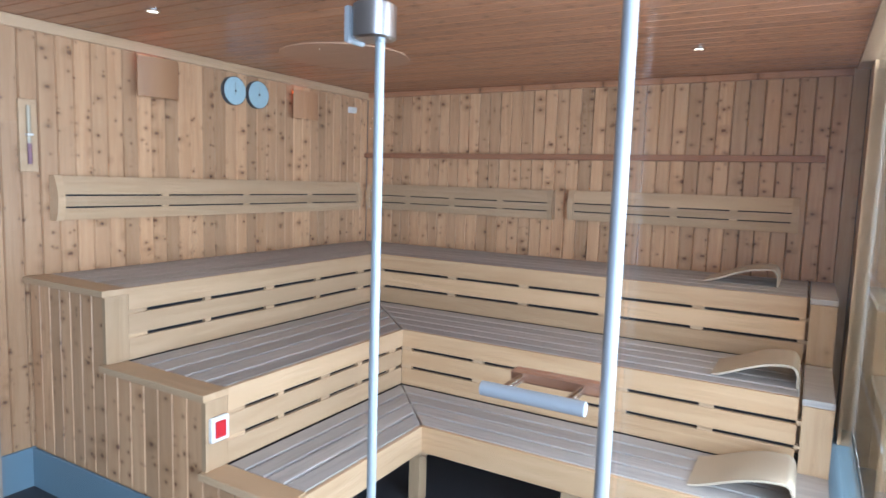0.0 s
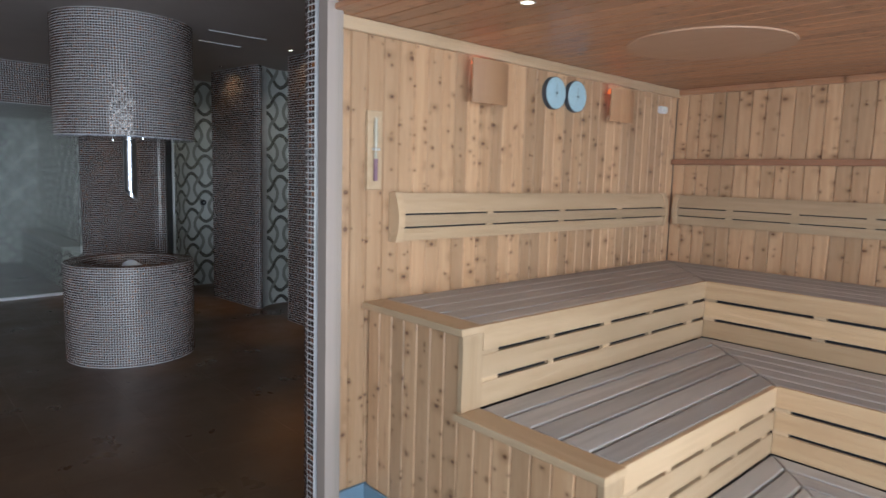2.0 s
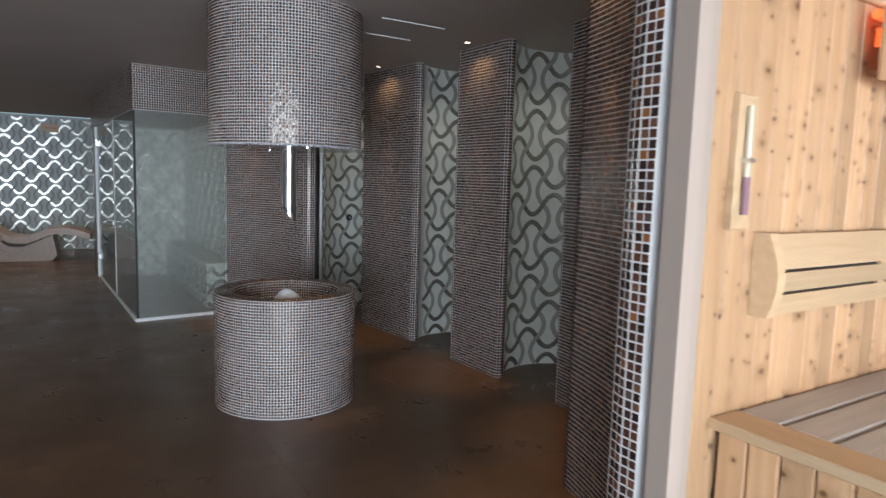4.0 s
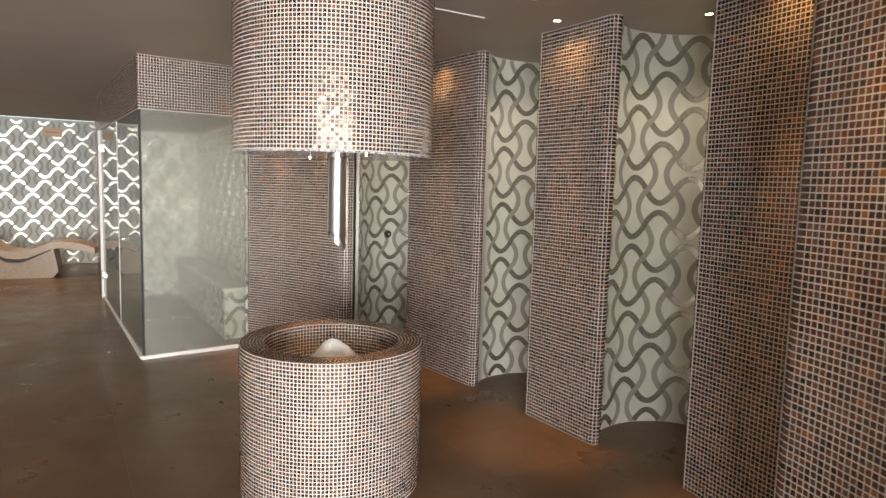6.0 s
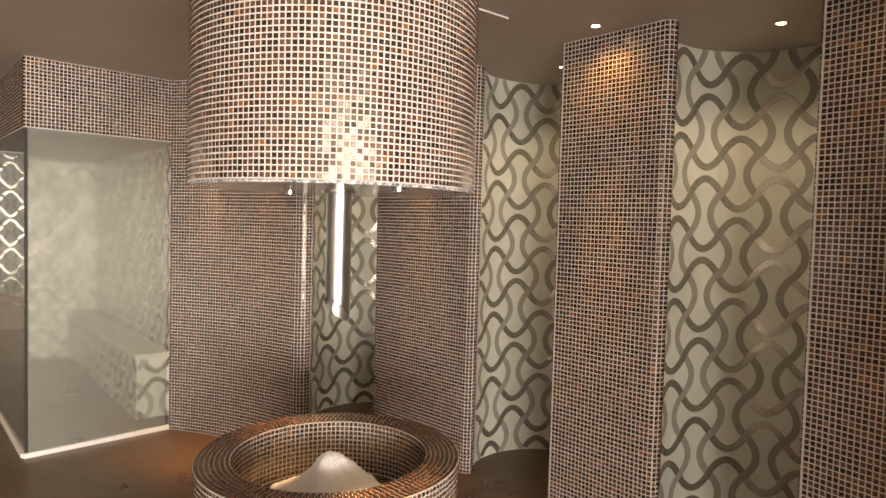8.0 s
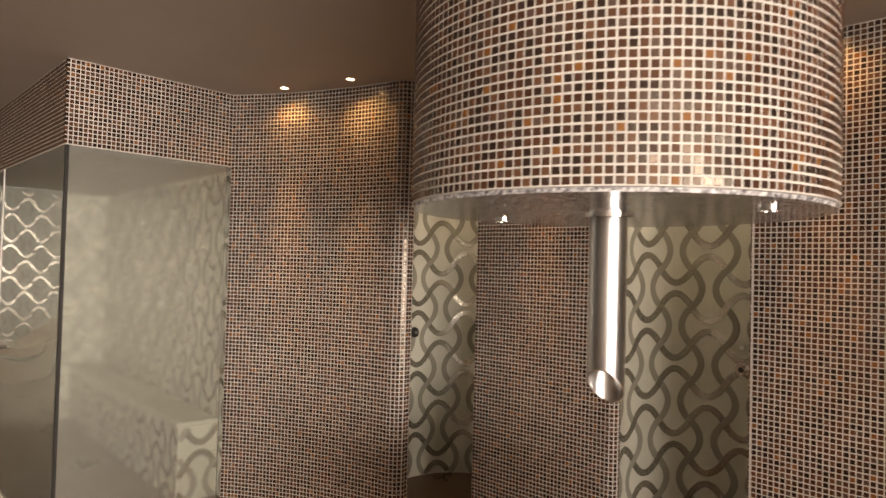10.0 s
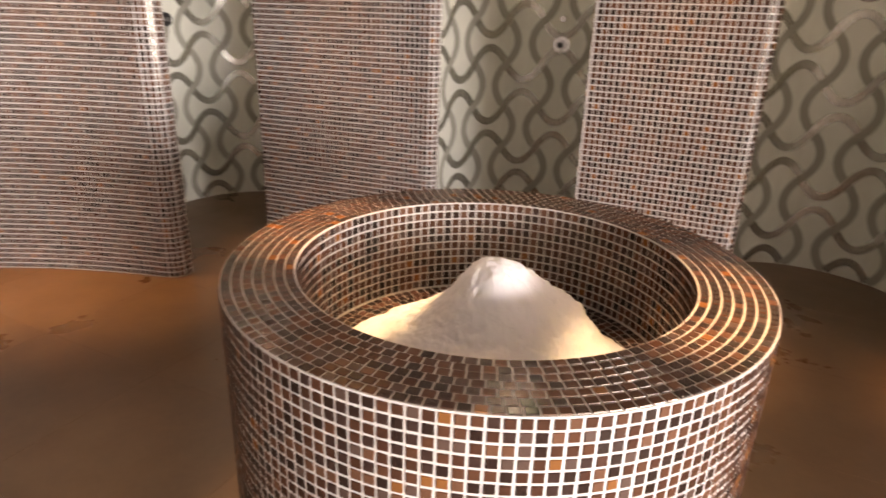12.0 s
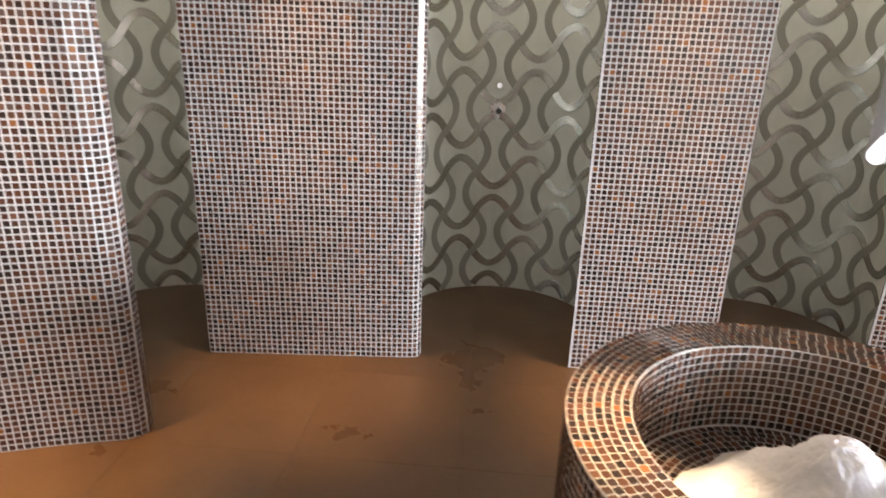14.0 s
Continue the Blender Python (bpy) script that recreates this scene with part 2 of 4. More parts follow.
def floor_material():
    m = material("brown_stone_tile", (0.085, 0.058, 0.040), 0.4)
    nt = m.node_tree
    vec, rnd = shifted_coords(nt, (1, 1, 1), 9.0)
    tc = nt.nodes.new("ShaderNodeNewGeometry")
    cloud = noise_tex(nt, tc.outputs["Position"], 1.5, 6, 0.6)
    r = ramp(nt, [(0.26, (0.070, 0.038, 0.019)), (0.50, (0.096, 0.053, 0.026)), (0.76, (0.138, 0.081, 0.041))])
    nt.links.new(cloud, r.inputs[0])
    patch = noise_tex(nt, tc.outputs["Position"], 5.0, 6, 0.6)
    out = mix_colour(nt, 0.55, r.outputs[0], mix_colour(nt, patch, (0.68, 0.66, 0.64), (1.35, 1.34, 1.33)), "MULTIPLY")
    fine = noise_tex(nt, vec, 35.0, 4)
    out = mix_colour(nt, 0.22, out, mix_colour(nt, fine, (0.030, 0.018, 0.011), (0.15, 0.090, 0.052)))
    nt.links.new(out, bsdf(m).inputs["Base Color"])
    wet = ramp(nt, [(0.30, (0.24, 0.24, 0.24)), (0.70, (0.44, 0.44, 0.44))])
    nt.links.new(noise_tex(nt, tc.outputs["Position"], 2.3, 6, 0.6), wet.inputs[0])
    nt.links.new(wet.outputs[0], bsdf(m).inputs["Roughness"])
    relief = math_node(nt, "ADD", math_node(nt, "MULTIPLY", patch, 0.9), math_node(nt, "MULTIPLY", fine, 0.1))
    bump(m, relief, 0.08, 0.003)
    return m


FLOOR = floor_material()
SAUNA_FLOOR = material("charcoal_floor_tile", (0.045, 0.048, 0.055), 0.45)
JOINT = material("dark_floor_joint", (0.066, 0.039, 0.021), 0.5)
GRANITE = material("speckled_granite", (0.2, 0.2, 0.21), 0.12)
_nt = GRANITE.node_tree
_tc = _nt.nodes.new("ShaderNodeTexCoord")
# stops raised: light bounced up from the ice is put into the colour
_r = ramp(_nt, [(0.36, (0.06, 0.06, 0.065)), (0.5, (0.34, 0.34, 0.36)), (0.62, (0.66, 0.66, 0.68))])
_nt.links.new(noise_tex(_nt, _tc.outputs["Object"], 85.0, 3, 0.7), _r.inputs[0])
_nt.links.new(_r.outputs[0], bsdf(GRANITE).inputs["Base Color"])
SNOW = material("crushed_ice", (0.90, 0.91, 0.92), 0.9, Specular_IOR_Level=0.08, Subsurface_Weight=0.4, Subsurface_Radius=(0.03, 0.03, 0.035))
_nt = SNOW.node_tree
_tc = _nt.nodes.new("ShaderNodeTexCoord")
bump(SNOW, noise_tex(_nt, _tc.outputs["Object"], 110.0, 4, 0.6), 0.45, 0.005)


def glass_material(name, tint, rough, clear, blur=0.0):
    """A pane: light passes straight through with a tint, the surface mirrors by Fresnel."""
    m = bpy.data.materials.new(name)
    m.use_nodes = True
    nt = m.node_tree
    out = nt.nodes["Material Output"]
    nt.nodes.remove(nt.nodes["Principled BSDF"])
    tr = nt.nodes.new("ShaderNodeBsdfRefraction" if blur else "ShaderNodeBsdfTransparent")
    tr.inputs[0].default_value = (*tint, 1)
    if blur:
        tr.inputs["IOR"].default_value = 1.12
        tr.inputs["Roughness"].default_value = blur
    gl = nt.nodes.new("ShaderNodeBsdfGlossy")
    gl.inputs["Roughness"].default_value = rough
    lw = nt.nodes.new("ShaderNodeLayerWeight")
    gloss = math_node(nt, "ADD", math_node(nt, "MULTIPLY", math_node(nt, "POWER", lw.outputs["Facing"], 5.0), 0.75), 0.03)
    df = nt.nodes.new("ShaderNodeBsdfDiffuse")
    df.inputs[0].default_value = (0.31, 0.315, 0.29, 1)
    haze = nt.nodes.new("ShaderNodeMixShader")
    haze.inputs[0].default_value = 1.0 - clear
    nt.links.new(tr.outputs[0], haze.inputs[1])
    nt.links.new(df.outputs[0], haze.inputs[2])
    mx = nt.nodes.new("ShaderNodeMixShader")
    nt.links.new(gloss, mx.inputs[0])
    nt.links.new(haze.outputs[0], mx.inputs[1])
    nt.links.new(gl.outputs[0], mx.inputs[2])
    nt.links.new(mx.outputs[0], out.inputs["Surface"])
    return m


CLEAR = glass_material("clear_glass", (0.97, 0.985, 0.98), 0.0, 1.0)
STEAMED = glass_material("misted_glass", (0.93, 0.95, 0.93), 0.02, 0.74, 0.24)


# ------------------------------------------------------------------ building helpers
def thing(name, label, category, group="", kind="", place=(0, 0, 0)):
    ob = new(name)
    ob.location = place
    ob.empty_display_size = 0.1
    return tagged(ob, label, category, group, kind)


class Mesh:
    """Vertices and faces of one mesh, gathered piece by piece."""

    def __init__(self):
        self.v, self.f = [], []

    def add(self, verts, faces):
        n = len(self.v)
        self.v.extend(verts)
        self.f.extend([tuple(i + n for i in f) for f in faces])
        return self

    def box(self, x0, y0, z0, x1, y1, z1, c=0.0):
        """A box; c: the bevel of its edges."""
        if c <= 0:
            v = [(x, y, z) for z in (z0, z1) for y in (y0, y1) for x in (x0, x1)]
            return self.add(v, [(0, 2, 3, 1), (4, 5, 7, 6), (0, 1, 5, 4), (2, 6, 7, 3), (0, 4, 6, 2), (1, 3, 7, 5)])
        return self.prism([(x0, y0), (x1, y0), (x1, y1), (x0, y1)], z0, z1, c)

    def prism(self, pts, z0, z1, c=0.0):
        """An upright prism over a convex outline, counter-clockwise; c: the bevel of its rims."""
        n = len(pts)
        if c <= 0:
            v = [(x, y, z0) for x, y in pts] + [(x, y, z1) for x, y in pts]
            f = [tuple(range(n - 1, -1, -1)), tuple(range(n, 2 * n))]
            f += [(i, (i + 1) % n, n + (i + 1) % n, n + i) for i in range(n)]
            return self.add(v, f)
        cx, cy = sum(p[0] for p in pts) / n, sum(p[1] for p in pts) / n

        def inset(p):
            dx, dy = cx - p[0], cy - p[1]
            return p[0] + math.copysign(min(c, abs(dx)), dx), p[1] + math.copysign(min(c, abs(dy)), dy)
        ins = [inset(p) for p in pts]
        v = [(*p, z0) for p in ins] + [(*p, z0 + c) for p in pts] + [(*p, z1 - c) for p in pts] + [(*p, z1) for p in ins]
        f = [tuple(range(n - 1, -1, -1)), tuple(range(3 * n, 4 * n))]
        for k in range(3):
            f += [(k * n + i, k * n + (i + 1) % n, (k + 1) * n + (i + 1) % n, (k + 1) * n + i) for i in range(n)]
        return self.add(v, f)

    def tube(self, a, b, r, n=20, r2=None):
        """A round bar from a to b with closed ends."""
        a, b = Vector(a), Vector(b)
        w = (b - a).normalized()
        u = w.orthogonal().normalized()
        t = w.cross(u)
        r2 = r if r2 is None else r2
        ring = [(math.cos(2 * math.pi * i / n), math.sin(2 * math.pi * i / n)) for i in range(n)]
        v = [tuple(a + u * (x * r) + t * (y * r)) for x, y in ring] + [tuple(b + u * (x * r2) + t * (y * r2)) for x, y in ring]
        f = [tuple(range(n - 1, -1, -1)), tuple(range(n, 2 * n))] + [(i, (i + 1) % n, n + (i + 1) % n, n + i) for i in range(n)]
        return self.add(v, f)

    def lathe(self, prof, n=64, centre=(0, 0), closed=False):
        """A profile of (radius, z) turned round an upright axis."""
        m = len(prof)
        v = [(centre[0] + r * math.cos(2 * math.pi * i / n), centre[1] + r * math.sin(2 * math.pi * i / n), z) for i in range(n) for r, z in prof]
        f = []
        for i in range(n):
            j = (i + 1) % n
            for k in range(m if closed else m - 1):
                l = (k + 1) % m
                f.append((i * m + k, j * m + k, j * m + l, i * m + l))
        return self.add(v, f)

    def sweep(self, outline, along, depth0, depth1):
        """An outline of (a, z) points pushed along x or y between two depths."""
        n = len(outline)
        if along == "x":
            v = [(depth0, a, z) for a, z in outline] + [(depth1, a, z) for a, z in outline]
        else:
            v = [(a, depth0, z) for a, z in outline] + [(a, depth1, z) for a, z in outline]
        f = [tuple(range(n)), tuple(range(2 * n - 1, n - 1, -1))] + [(i, n + i, n + (i + 1) % n, (i + 1) % n) for i in range(n)]
        return self.add(v, f)

    def data(self, name, mat, smooth=False):
        me = bpy.data.meshes.new(name)
        me.from_pydata(self.v, [], self.f)
        me.materials.append(mat)
        bm = bmesh.new()
        bm.from_mesh(me)
        if len(bm.faces) < 20000:
            bmesh.ops.recalc_face_normals(bm, faces=bm.faces)
        if smooth:
            for f in bm.faces:
                f.smooth = True
            for e in bm.edges:
                if len(e.link_faces) == 2 and e.calc_face_angle(0) > 0.6:
                    e.smooth = False
        bm.to_mesh(me)
        bm.free()
        return me


def part(name, mesh, mat, parent=None, label="", smooth=False, kind=""):
    """One mesh object, at the world's origin, under a thing or a part."""
    data = mesh if isinstance(mesh, bpy.types.Mesh) else mesh.data(name, mat, smooth)
    ob = new(name, data)
    if parent is not None:
        ob.parent = parent
        ob.matrix_parent_inverse = Matrix.Translation(-Vector(origin_of(parent)))
    return tagged(ob, label, kind=kind)


def origin_of(ob):
    x = Vector((0, 0, 0))
    while ob is not None:
        x = x + ob.location if ob.type == "EMPTY" else x
        ob = ob.parent
    return x


def alone(name, mesh, mat, label, category, group="", kind="", smooth=False):
    """A thing of one mesh."""
    return tagged(part(name, mesh, mat, smooth=smooth), label, category, group, kind)


# ------------------------------------------------------------------ mosaic and wave-band builders
def path_points(path):
    """Cumulative lengths of a plan path."""
    s = [0.0]
    for a, b in zip(path, path[1:]):
        s.append(s[-1] + math.dist(a, b))
    return s


def along_path(path, s, d):
    """Point and left normal at the distance d along a path."""
    d = min(max(d, 0.0), s[-1])
    k = 0
    while k < len(s) - 2 and d > s[k + 1]:
        k += 1
    a, b = path[k], path[k + 1]
    l = s[k + 1] - s[k]
    t = (d - s[k]) / l
    ux, uy = (b[0] - a[0]) / l, (b[1] - a[1]) / l
    return a[0] + (b[0] - a[0]) * t, a[1] + (b[1] - a[1]) * t, ux, uy


def arc(cx, cy, r, a0, a1, n):
    return [(cx + r * math.cos(radians(a0 + (a1 - a0) * i / n)), cy + r * math.sin(radians(a0 + (a1 - a0) * i / n))) for i in range(n + 1)]


H_TILE = 0.0016


def one_tile(w, h):
    """A single glass tile, lying in local xz, its face towards local -y, with an eased edge."""
    c = 0.0007
    a, b = w / 2, h / 2
    v = [(-a, 0, -b), (a, 0, -b), (a, 0, b), (-a, 0, b)]
    v += [(-a + c, -H_TILE, -b + c), (a - c, -H_TILE, -b + c), (a - c, -H_TILE, b - c), (-a + c, -H_TILE, b - c)]
    return v, [(4, 5, 6, 7), (0, 1, 5, 4), (1, 2, 6, 5), (2, 3, 7, 6), (3, 0, 4, 7)]


def tile_wall(parent, path, z0, z1, pitch, fill=0.80, flip=False, near=None, lean=0.035):
    """Mosaic on an upright wall over a plan path. The face looks to the right of the path (left if flip).
    near: (d0, d1, z0, z1), the stretch of wall whose tiles are single parts."""
    s = path_points(path)
    cols = max(1, round(s[-1] / pitch))
    rows = max(1, round((z1 - z0) / pitch))
    pw, ph = s[-1] / cols, (z1 - z0) / rows
    v0, f0 = one_tile(pw * fill, ph * fill)
    single = Mesh().add(v0, f0).data("tile", TILE)
    rest = Mesh()
    rng = random.Random(int(s[-1] * 1000) + len(path))
    for i in range(cols):
        x, y, ux, uy = along_path(path, s, (i + 0.5) * pw)
        if flip:
            ux, uy = -ux, -uy
        nx, ny = uy, -ux
        for j in range(rows):
            z = z0 + (j + 0.5) * ph
            dx, dz, tilt = rng.uniform(-1, 1) * 0.0004, rng.uniform(-1, 1) * 0.0004, rng.uniform(-1, 1) * lean * 0.35
            tz = rng.uniform(-1, 1) * lean
            if near and near[0] <= (i + 0.5) * pw <= near[1] and near[2] <= z <= near[3]:
                ob = new("tile", single)
                ob.parent = parent
                ob.matrix_parent_inverse = Matrix.Translation(-Vector(origin_of(parent)))
                ob.matrix_basis = Matrix(((ux, -nx, 0, x + ux * dx), (uy, -ny, 0, y + uy * dx), (0, 0, 1, z + dz), (0, 0, 0, 1))) @ pose(0, 0, 0, math.degrees(tz), 0, math.degrees(tilt))
                continue
            vv = []
            for lx, ly, lz in v0:
                out = -ly + (tilt * lx + tz * lz if ly < 0 else 0.0)
                vv.append((x + ux * (lx + dx) + nx * out, y + uy * (lx + dx) + ny * out, z + lz + dz))
            rest.add(vv, f0)
    part("tiles", rest, TILE, parent, "small glossy dark brown and copper glass tiles", kind="stuff")


def sheet_wall(path, z0, z1, thick, flip=False):
    """The wall behind a finish: a strip over a plan path with thickness to its back."""
    m = Mesh()
    n = len(path)
    front, back = [], []
    s = path_points(path)
    for k, p in enumerate(path):
        x, y, ux, uy = along_path(path, s, s[k])
        if 0 < k < n - 1:
            _, _, vx, vy = along_path(path, s, s[k] + 1e-5)
            ux, uy = ux + vx, uy + vy
            l = math.hypot(ux, uy)
            ux, uy = ux / l, uy / l
        nx, ny = (uy, -ux) if not flip else (-uy, ux)
        front.append(p)
        back.append((p[0] - nx * thick, p[1] - ny * thick))
    for k in range(n - 1):
        quad = [front[k], front[k + 1], back[k + 1], back[k]]
        v = [(*p, z0) for p in quad] + [(*p, z1) for p in quad]
        m.add(v, [(3, 2, 1, 0), (4, 5, 6, 7), (0, 1, 5, 4), (2, 3, 7, 6)] + ([(3, 0, 4, 7)] if k == 0 else []) + ([(1, 2, 6, 5)] if k == n - 2 else []))
    return m


ROW, HALF = 0.235, 0.20
BAND_W = 0.021
Z0 = 0.0


def wave(d, step, amp, k):
    """Offset of a wave band from its middle line, in full round bows; neighbours run in opposite phase."""
    w = math.sin(math.pi * d / step)
    return (1 if k % 2 else -1) * amp * math.copysign(abs(w) ** 0.85, w)


def band_mesh(curve, to_space, lift):
    """A ribbon along a curve of (u, v) on a surface; lift(u, v): its height, by which bands pass over and under."""
    m = Mesh()
    v = []
    n = len(curve)
    for i, (u, w) in enumerate(curve):
        a, b = curve[max(0, i - 1)], curve[min(n - 1, i + 1)]
        l = math.dist(a, b)
        nu, nv = -(b[1] - a[1]) / l, (b[0] - a[0]) / l
        v += [to_space(u + nu * BAND_W, w + nv * BAND_W, 0.0), to_space(u + nu * BAND_W * 0.9, w + nv * BAND_W * 0.9, lift(u, w)),
              to_space(u - nu * BAND_W * 0.9, w - nv * BAND_W * 0.9, lift(u, w)), to_space(u - nu * BAND_W, w - nv * BAND_W, 0.0)]
    f = []
    for i in range(n - 1):
        for k in range(3):
            f.append((i * 4 + k, i * 4 + k + 1, i * 4 + 5 + k, i * 4 + 4 + k))
    return m.add(v, f)


def wave_bands(parent, path, z0, z1, flip=False, start=0.054):
    """Interlaced horizontal and upright wave bands on an upright wall; start: where the first crossing lies along it."""
    U0 = start
    s = path_points(path)
    length, height = s[-1], z1 - z0

    def to_space(u, v, lift):
        x, y, ux, uy = along_path(path, s, u)
        nx, ny = (uy, -ux) if not flip else (-uy, ux)
        d = 0.0005 + lift
        return x + nx * d, y + ny * d, z0 + min(max(v, 0.0), height)
    for k in range(0, int((height - Z0) / ROW) + 2):
        n = int(length / 0.0125)
        run = []
        for i in range(n + 1):
            u = length * i / n
            v = Z0 + k * ROW + wave(u - U0, HALF, 0.084, k)
            inside = 0 <= v <= height
            if inside:
                run.append((u, v))
            if (not inside or i == n) and len(run) > 3:
                part("inlay_band", band_mesh(run, to_space, lambda u, v, k=k: 0.0021 - 0.0011 * math.cos(math.pi * ((u - U0) / HALF + k))), BAND_H, parent)
            if not inside:
                run = []
    for k in range(-1, int((length - U0) / HALF) + 2):
        n = int(height / 0.016)
        run = []
        for i in range(n + 1):
            v = height * i / n
            u = U0 + k * HALF - wave(v - Z0, ROW, 0.060, k)
            inside = 0.005 <= u <= length - 0.005
            if inside:
                run.append((u, v))
            if (not inside or i == n) and len(run) > 3:
                part("inlay_band", band_mesh(run, to_space, lambda u, v: 0.0021), BAND_V, parent)
            if not inside:
                run = []


# ------------------------------------------------------------------ the room's shell
XW, XE, YS, YN = -16.4, 3.4, -6.2, 5.35


def slab(name, x0, y0, z0, x1, y1, z1, mat, label, category="wall"):
    return alone(name, Mesh().box(x0, y0, z0, x1, y1, z1), mat, label, category, kind="structure")


floor = thing("floor", "dark brown stone tile floor, satin, with fine joints", "floor", kind="structure")
part("screed", Mesh().box(XW - 0.2, YS - 0.2, -0.12, XE + 0.2, YN + 0.2, -0.004), JOINT, floor)
slab("wall_south", XW - 0.2, YS - 0.2, 0, XE + 0.2, YS, 2.9, WALLPAINT, "plain taupe painted wall")
slab("wall_north", XW - 0.2, YN, 0, XE + 0.2, YN + 0.2, 2.9, WALLPAINT, "plain wall behind the niches")
# the glazed east end: a frame round a wide opening
east = thing("wall_east", "end wall with a wide daylight window", "wall", kind="structure")
part("wall_left", Mesh().box(XE, YS, 0, XE + 0.2, -5.75, 2.9), WALLPAINT, east)
part("wall_right", Mesh().box(XE, 2.3, 0, XE + 0.2, YN, 2.9), WALLPAINT, east)
part("wall_above", Mesh().box(XE, -5.75, 2.55, XE + 0.2, 2.3, 2.9), WALLPAINT, east)
part("wall_below", Mesh().box(XE, -5.75, 0, XE + 0.2, 2.3, 0.12), WALLPAINT, east)
m = Mesh().box(-13.0, YS - 0.2, CEIL, XE + 0.2, YN + 0.2, CEIL + 0.15)
m.sweep([(-13.0, CEIL), (-13.0, CEIL + 0.15), (XW - 0.2, CEIL + 0.15), (XW - 0.2, CEIL - 0.05)], "y", YS - 0.2, YN + 0.2)
ceiling = alone("ceiling", m, PLASTER, "smooth matt taupe plaster ceiling, sinking slightly over the loungers", "ceiling", kind="structure")
# thin recessed lines in the ceiling beside the hood
for x0, y0, x1, y1 in ((-5.765, 3.14, -5.765, 3.65), (-6.26, 3.25, -6.26, 3.64)):
    dx, dy = x1 - x0, y1 - y0
    l = math.hypot(dx, dy)
    px, py = -dy / l * 0.005, dx / l * 0.005
    alone("ceiling_slot", Mesh().prism([(x0 - px, y0 - py), (x1 - px, y1 - py), (x1 + px, y1 + py), (x0 + px, y0 + py)], CEIL - 0.006, CEIL + 0.01), WHITE,
          "thin pale metal slot in the ceiling", "ceiling slot", "ceiling slots")


def downlight(x, y, z, r=0.032):
    t = thing("downlight", "small round recessed ceiling downlight, lit", "downlight", "ceiling downlights", place=(x, y, z))
    part("ring", Mesh().lathe([(r, z), (r, z - 0.006), (r * 0.72, z - 0.008), (r * 0.68, z + 0.01)], 24, (x, y)), CHROME, t, smooth=True)
    part("lens", Mesh().lathe([(r * 0.68, z - 0.002), (0.0005, z - 0.003)], 20, (x, y)), LAMP_ON, t, "glowing warm white lens")


for sx, sy in WALL_SPOTS + NICHES:
    downlight(sx, sy, CEIL)
# lounger downlights, and lenses for the added fill lights
for sx, sy in LOUNGE_AND_FILL_SPOTS:
    downlight(sx, sy, CEIL - (0.018 if sx < -13 else 0.0))

# ------------------------------------------------------------------ mosaic fins and wave-patterned niches
FP = 0.0242


def concave(a, b, sag, n, side=1):
    """A shallow arc from a to b that bows away by sag."""
    dx, dy = b[0] - a[0], b[1] - a[1]
    l = math.hypot(dx, dy)
    out = []
    for i in range(n + 1):
        t = i / n
        k = 4 * sag * t * (1 - t) * side
        out.append((a[0] + dx * t - dy / l * k, a[1] + dy * t + dx / l * k))
    return out


def round_end(p, q, r):
    """Small rounding from a face that arrives at p to the return that leaves to q."""
    return [(p[0] + (q[0] - p[0]) * t, p[1] + (q[1] - p[1]) * t - r * math.sin(math.pi * t)) for t in (0.25, 0.5, 0.75, 1.0)]


FIN_A = concave((-9.09, 2.885), (-8.03, 3.40), 0.06, 14) + [(-7.995, 3.425), (-7.975, 3.465), (-7.985, 3.51), (-8.02, 3.535)]
FIN_B = [(-7.90, 4.105), (-7.985, 4.095), (-8.015, 4.075), (-7.075, 4.165), (-7.05, 4.18), (-7.04, 4.205), (-7.055, 4.245)]
FIN_C = [(-6.325, 4.215), (-6.345, 4.18), (-5.725, 4.20), (-5.70, 4.215), (-5.69, 4.24), (-5.70, 4.275)]
FIN_D = [(-5.01, 4.275), (-5.03, 4.24), (-4.10, 4.11), (-4.06, 4.12), (-4.17, 4.15)]
FIN_E = [(-4.04, 3.535), (-4.075, 3.51), (-4.085, 3.465), (-4.065, 3.425)] + concave((-4.03, 3.40), (-3.00, 2.90), 0.06, 12) + [(-2.93, 2.80), (-2.87, 2.60), (-2.835, 2.42), (-2.82, 2.36), (-2.79, 2.325), (-2.745, 2.31), (-2.69, 2.31)]
BACKS = {
    "a": [(-8.62, 3.72), (-8.90, 3.90), (-9.3, 3.6), (-9.2, 3.0)],
    "b": [(-7.12, 4.30), (-7.26, 4.5), (-7.26, 5.2), (-7.77, 5.2), (-7.77, 4.3), (-7.83, 4.13)],
    "c": [(-5.77, 4.33), (-5.95, 4.5), (-5.95, 5.2), (-6.09, 5.2), (-6.09, 4.5), (-6.26, 4.28)],
    "d": [(-4.30, 4.25), (-4.32, 5.2), (-4.77, 5.2), (-4.77, 4.5), (-4.94, 4.32)],
    "e": [(-2.69, 5.2), (-3.0, 4.2), (-3.45, 3.85)],
}
NEAR = {"a": (0.75, 1.2, 1.05, 1.40), "b": (0.35, 0.8, 0.25, 0.60), "c": (0.1, 0.6, 0.25, 0.60), "d": (0.1, 0.5, 0.8, 1.2), "e": (0.2, 0.6, 1.1, 1.5)}
